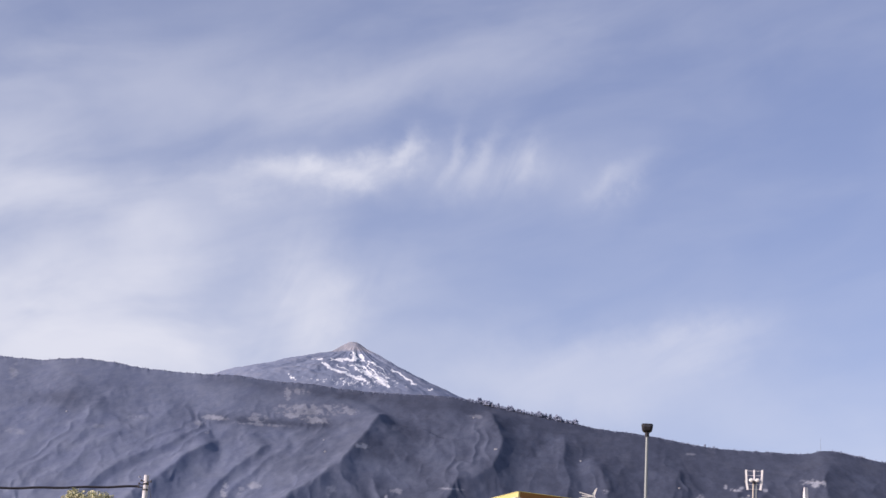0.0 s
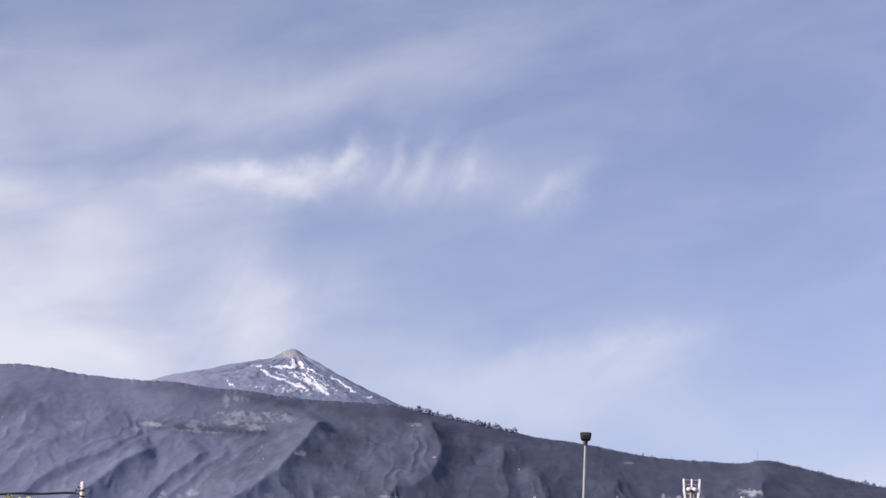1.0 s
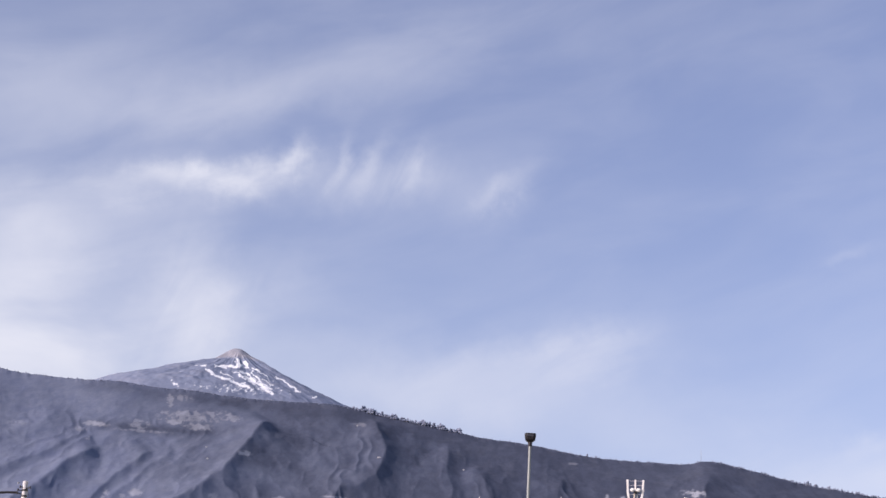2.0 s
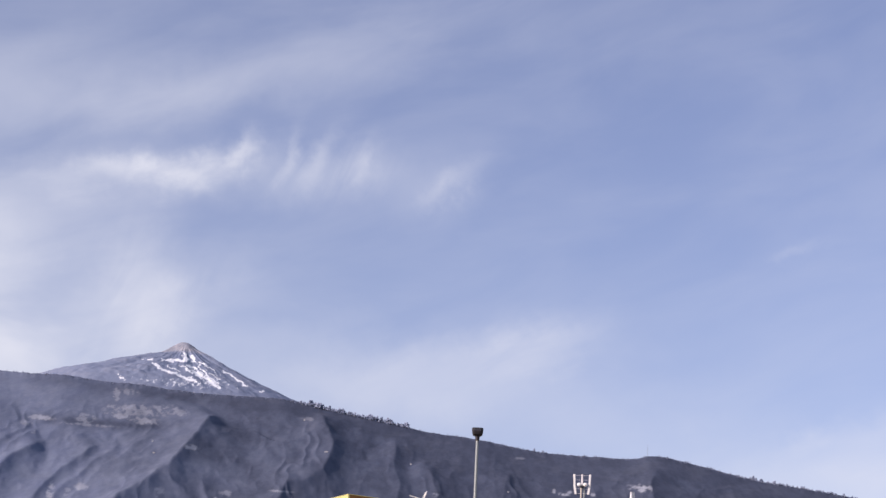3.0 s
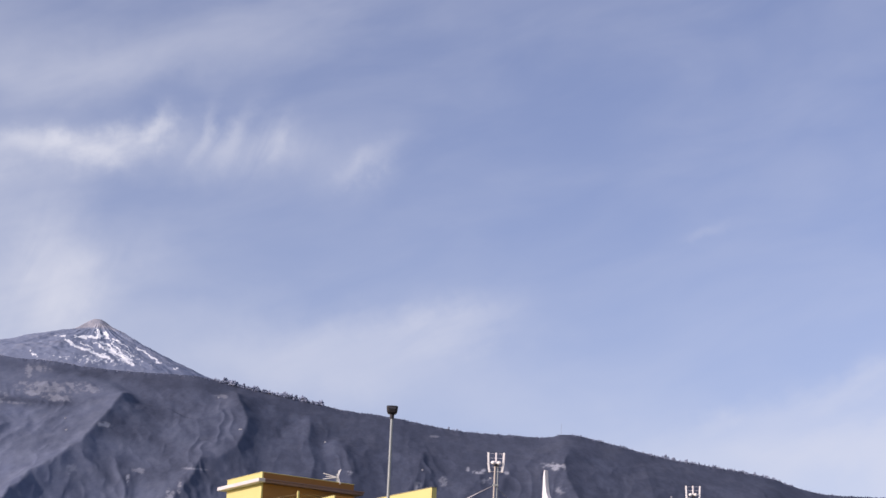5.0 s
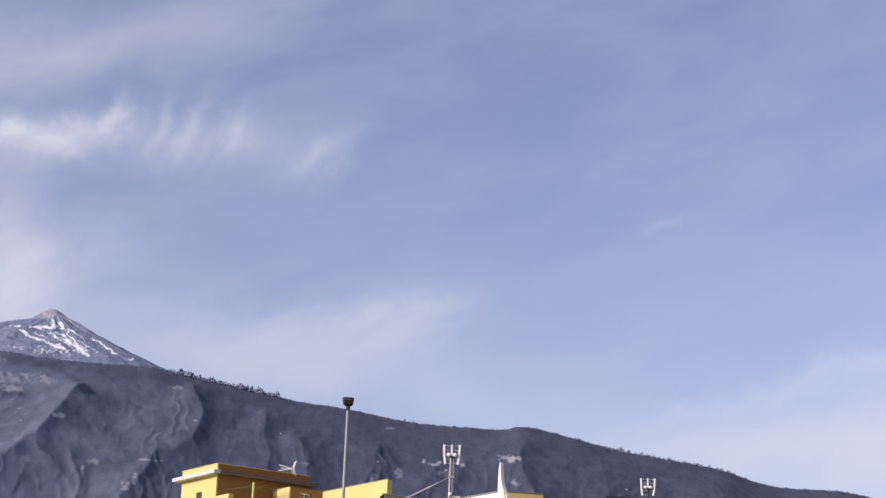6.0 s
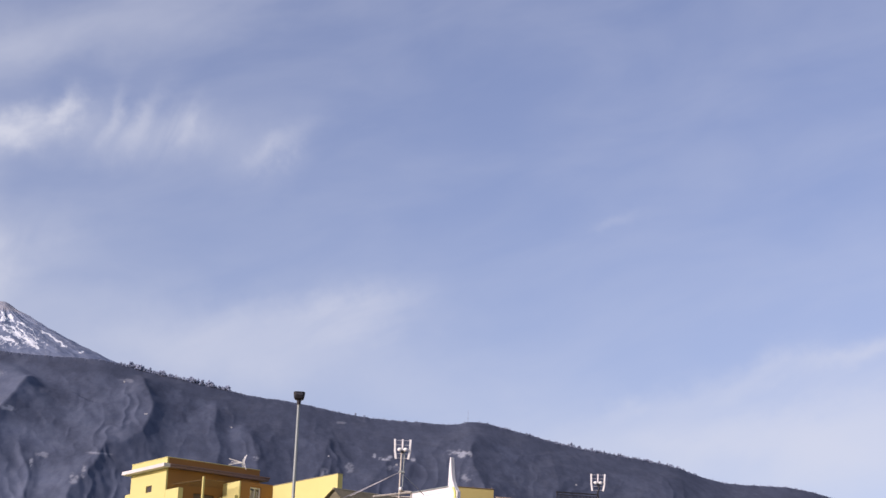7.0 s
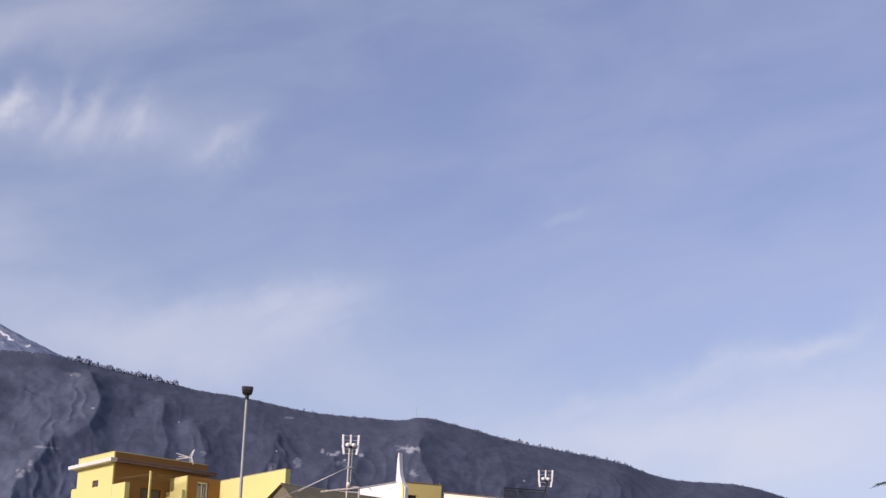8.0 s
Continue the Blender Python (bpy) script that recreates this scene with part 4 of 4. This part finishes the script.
for k in range(41):
    f = k / 40
    x, y = -15.42 - 12.2 * f, 58.0 - 3.6 * f
    z = 10.72 - 1.0 * f - 0.3 * f * (1 - f) + 0.012 * math.sin(f * 60)
    line.append((x, y, z))
cable = tagged(part("power_cable", tube(line, 0.036), CABLE), "thick black bundled overhead cable", "cable")
drop_line = [(-15.15, 58.0, 10.85), (-15.02, 57.9, 10.45), (-14.9, 57.7, 9.9), (-14.6, 57.2, 9.0), (-14.0, 56.2, 7.6)]
tagged(part("drop_wire", tube(drop_line, 0.008, 6), CABLE), "thin black wire hanging from the pole", "cable")
far_post = thing("utility_pole", (-27.7, 54.35, 0.0), 0.0, "pale concrete utility pole carrying a black cable", "utility pole")
part("shaft", bar((0, 0, 0), (0, 0, 9.95), 0.13, 0.078, 16), POLE, far_post)

# ---- trees ----
def leaf_cluster(bm, centre_at, radius, count, size, rng):
    """Many small leaves, loosely about a place."""
    for _ in range(count):
        d = Vector((rng.gauss(0, 1), rng.gauss(0, 1), rng.gauss(0, 1)))
        p = Vector(centre_at) + d.normalized() * radius * rng.random() ** 0.5
        a, b = Vector((rng.gauss(0, 1), rng.gauss(0, 1), rng.gauss(0, 1))).normalized(), Vector((rng.gauss(0, 1), rng.gauss(0, 1), rng.gauss(0, 1))).normalized()
        s = size * rng.uniform(0.6, 1.3)
        n = a.cross(b).normalized() * s * 0.12
        v = [bm.verts.new(p - a * s), bm.verts.new(p + b * s * 0.45 + n), bm.verts.new(p + a * s), bm.verts.new(p - b * s * 0.45 + n)]
        bm.faces.new(v)


rng = random.Random(4)
tree = thing("tree", (-13.55, 46.05, 0.0), 0.0, "tree with sunlit yellow-green leaves in its crown tips", "tree")
trunk = bar((0, 0, 0), (0.05, 0, 4.2), 0.22, 0.14, 12)
tips = [(-0.32, 0, 8.66), (0.06, 0.1, 8.68), (0.36, 0, 8.62), (-0.1, -0.5, 7.9), (0.7, 0.3, 7.7), (-0.9, 0.2, 7.6), (0.2, 0.8, 7.8), (1.2, -0.2, 6.9), (-1.3, -0.3, 6.8), (0.0, -1.1, 6.8), (0.3, 1.3, 6.7)]
for tip in tips:
    mid = (tip[0] * 0.45, tip[1] * 0.45, 5.7)
    rod(trunk, (0.05, 0, 4.1), mid, 0.09, 0.06, 8)
    rod(trunk, mid, (tip[0], tip[1], tip[2] - 0.1), 0.06, 0.012, 8)
part("trunk", trunk, BARK, tree)
crown = bmesh.new()
for tip in tips:
    for _ in range(5):
        leaf_cluster(crown, (tip[0] + rng.gauss(0, 0.10), tip[1] + rng.gauss(0, 0.12), tip[2] - 0.15 + rng.gauss(0, 0.07)), 0.17, 90, 0.05, rng)
    leaf_cluster(crown, (tip[0] * 0.9, tip[1] * 0.9, tip[2] - 0.7), 0.55, 260, 0.07, rng)
part("crown", crown, LEAF, tree)

palm = thing("palm_tree", (14.9, 37.6, 0.0), 0.0, "dark palm with long arching fronds", "palm tree")
palm_trunk = bmesh.new()
for k in range(12):
    rod(palm_trunk, (0, 0, 0.6 * k), (0, 0, 0.6 * k + 0.62), 0.21, 0.18, 12)
part("trunk", palm_trunk, BARK, palm)
for k in range(11):
    a = radians(180 + k * 360 / 11)
    frond = bmesh.new()
    spine, reach = [], 2.3 + 0.1 * (k % 3)
    for i in range(13):
        f = i / 12
        d = reach * f
        spine.append(Vector((math.cos(a) * d, math.sin(a) * d, 7.38 + 1.55 * f - 1.05 * f ** 2.2 - 0.12 * (k % 4))))
    for i in range(12):
        rod(frond, spine[i], spine[i + 1], 0.045 - 0.003 * i, 0.042 - 0.003 * i, 6)
    sideways = Vector((-math.sin(a), math.cos(a), 0))
    for i in range(2, 13):
        for j in range(5):
            for side in (-1, 1):
                p = spine[i - 1].lerp(spine[i], j / 5)
                tip = p + sideways * side * 0.06 * math.sin(math.pi * min(1, 0.25 + i / 15)) + (spine[i] - spine[i - 1]) * 1.1 + Vector((0, 0, -0.07))
                w_ = (spine[i] - spine[i - 1]).normalized() * 0.022
                frond.faces.new([frond.verts.new(p - w_), frond.verts.new(p + w_), frond.verts.new(tip)])
    part("frond", frond, FROND, palm)

# ---- on the far ridge: pines, houses and masts ----
def slope_spot(a, e):
    """Where the wooded slope shows at these degrees."""
    col = int(np.argmin(np.abs(ridge_az - a)))
    seen = np.degrees(np.arctan2(ridge_z[:, col] - 1.6, ridge_r[:, col]))
    row = int(np.argmin(np.abs(seen - e)))
    return Vector(ridge_xyz[row, col]), Vector(ridge_xyz[min(row + 2, n_up - 1), col])


def pine(verts, faces, foot, tall, rng):
    """A ragged pine: a thin trunk and several flat, uneven tiers."""
    def ring(c, rad, count=6):
        start = len(verts)
        for k in range(count):
            a = 2 * math.pi * k / count + rng.random()
            q_ = rad * rng.uniform(0.65, 1.25)
            verts.append((c[0] + q_ * math.cos(a), c[1] + q_ * math.sin(a), c[2] + rng.uniform(-0.06, 0.06) * tall))
        return list(range(start, start + count))
    base = ring((foot[0], foot[1], foot[2] - 1.0), 0.05 * tall, 4)
    top = ring((foot[0], foot[1], foot[2] + 0.6 * tall), 0.03 * tall, 4)
    for k in range(4):
        faces.append((base[k], base[(k + 1) % 4], top[(k + 1) % 4], top[k]))
    tiers = rng.choice((3, 4, 4))
    for tier in range(tiers):
        f = 0.2 + 0.62 * (tier + rng.uniform(0.2, 0.8)) / tiers
        c = (foot[0] + rng.gauss(0, 0.06) * tall, foot[1] + rng.gauss(0, 0.06) * tall, foot[2] + f * tall)
        rad = tall * rng.uniform(0.22, 0.40) * (1.2 - 0.7 * f)
        low_ring, mid_ring = ring((c[0], c[1], c[2] - 0.14 * tall), rad * 1.15), ring(c, rad * 0.8)
        verts.append((c[0], c[1], c[2] + tall * rng.uniform(0.12, 0.22)))
        apex = len(verts) - 1
        for k in range(6):
            faces.append((low_ring[k], low_ring[(k + 1) % 6], mid_ring[(k + 1) % 6], mid_ring[k]))
            faces.append((mid_ring[k], mid_ring[(k + 1) % 6], apex))
        faces.append(tuple(low_ring[::-1]))


rng = random.Random(11)
pv, pf = [], []
for lo, hi, count, tall in ((-5.4, -2.05, 260, 3.6), (-5.3, -2.1, 110, 7.0), (-13.4, -5.3, 380, 1.9), (-19.5, -13.4, 300, 1.9), (-2.05, 5.0, 380, 2.0), (5.4, 9.0, 180, 2.4), (7.7, 12.0, 170, 3.4), (12.0, 17.0, 220, 2.2)):
    for _ in range(count):
        a = rng.uniform(lo, hi)
        if tall == 7.0 and rng.random() < smooth(0.1, 0.6, np.array(math.sin(a * 9.0) * math.sin(a * 3.3 + 1.0))):
            continue
        col = int(np.argmin(np.abs(ridge_az - a)))
        p = ridge_xyz[n_up - 1 - rng.choice((0, 0, 1, 2)), col]
        pine(pv, pf, (p[0] + rng.uniform(-1, 1), p[1] + rng.uniform(-2, 4), p[2] - 0.6), tall * rng.uniform(0.55, 1.35), rng)
for a, tall in ((-5.05, 9.0), (-4.5, 8.0), (-3.2, 8.5), (-2.9, 9.0), (-2.7, 8.0), (-2.14, 7.5), (8.15, 9.0), (8.4, 5.5), (8.75, 6.0), (9.55, 5.0), (10.4, 4.5), (1.7, 4.5), (1.95, 4.0)):
    col = int(np.argmin(np.abs(ridge_az - a)))
    for _ in range(2):
        p = ridge_xyz[n_up - 1, col]
        pine(pv, pf, (p[0] + rng.uniform(-1.5, 1.5), p[1] + rng.uniform(-2, 2), p[2] - 0.4), tall * rng.uniform(0.8, 1.05), rng)
tagged(mesh_object("pine_wood", pv, pf, PINE), "dark ragged pines along the crest of the ridge", "pine trees", kind="stuff")

# The widest one, at -4.48, stands in for a pale clearing.
for a, e, wide in ((-9.55, 10.0, 2.2), (-9.62, 10.35, 1.7), (-1.95, 10.12, 1.9), (-17.2, 10.6, 2.0), (-4.48, 10.36, 4.2), (8.3, 8.9, 2.2), (-5.2, 11.25, 1.7), (-14.9, 8.9, 2.0), (0.95, 9.45, 2.2), (3.0, 9.3, 3.0)):
    spot, _ = slope_spot(a, e)
    cottage = thing("cottage", (spot.x, spot.y, spot.z - 1.0), -a + rng.uniform(-25, 25), "tiny white cottage on the wooded mountainside", "cottage", "cottages on the slope")
    part("wall", block(-wide / 2, wide / 2, -1.0, 1.0, 0.0, 2.1, bevel=0.05), LIMEWASH, cottage)
    hip = bmesh.new()
    e_ = [hip.verts.new(p) for p in ((-wide / 2 - 0.2, -1.15, 2.1), (wide / 2 + 0.2, -1.15, 2.1), (wide / 2 + 0.2, 1.15, 2.1), (-wide / 2 - 0.2, 1.15, 2.1))]
    t_ = [hip.verts.new(p) for p in ((-wide / 2 + 0.45, 0, 2.6), (wide / 2 - 0.45, 0, 2.6))]
    for f in ((e_[0], e_[1], t_[1], t_[0]), (e_[1], e_[2], t_[1]), (e_[2], e_[3], t_[0], t_[1]), (e_[3], e_[0], t_[0]), tuple(e_[::-1])):
        hip.faces.new(f)
    part("roof", hip, TILE, cottage)

for a, tall, label in ((5.05, 17.5, "thin lattice radio mast on the hill top"), (16.75, 7.0, "short thin mast on the falling ridge")):
    col = int(np.argmin(np.abs(ridge_az - a)))
    p = ridge_xyz[n_up - 1, col]
    radio = thing("radio_mast", (p[0], p[1], p[2] - 1.0), 0.0, label, "mast")
    frame_bm = bmesh.new()
    legs = [(0.35 * math.cos(k * 2.094), 0.35 * math.sin(k * 2.094)) for k in range(3)]
    for x, y in legs:
        rod(frame_bm, (x, y, 0), (x * 0.4, y * 0.4, tall), 0.07, 0.05, 5)
    for k in range(int(tall)):
        f, h = k / tall, (k + 1) / tall
        for i in range(3):
            a0, a1 = legs[i], legs[(i + 1) % 3]
            rod(frame_bm, (a0[0] * (1 - 0.6 * f), a0[1] * (1 - 0.6 * f), k), (a1[0] * (1 - 0.6 * h), a1[1] * (1 - 0.6 * h), k + 1), 0.03, sides=4)
    part("lattice", frame_bm, GALV, radio)
    part("whip", bar((0, 0, tall), (0, 0, tall + 2.0), 0.05), GALV, radio)
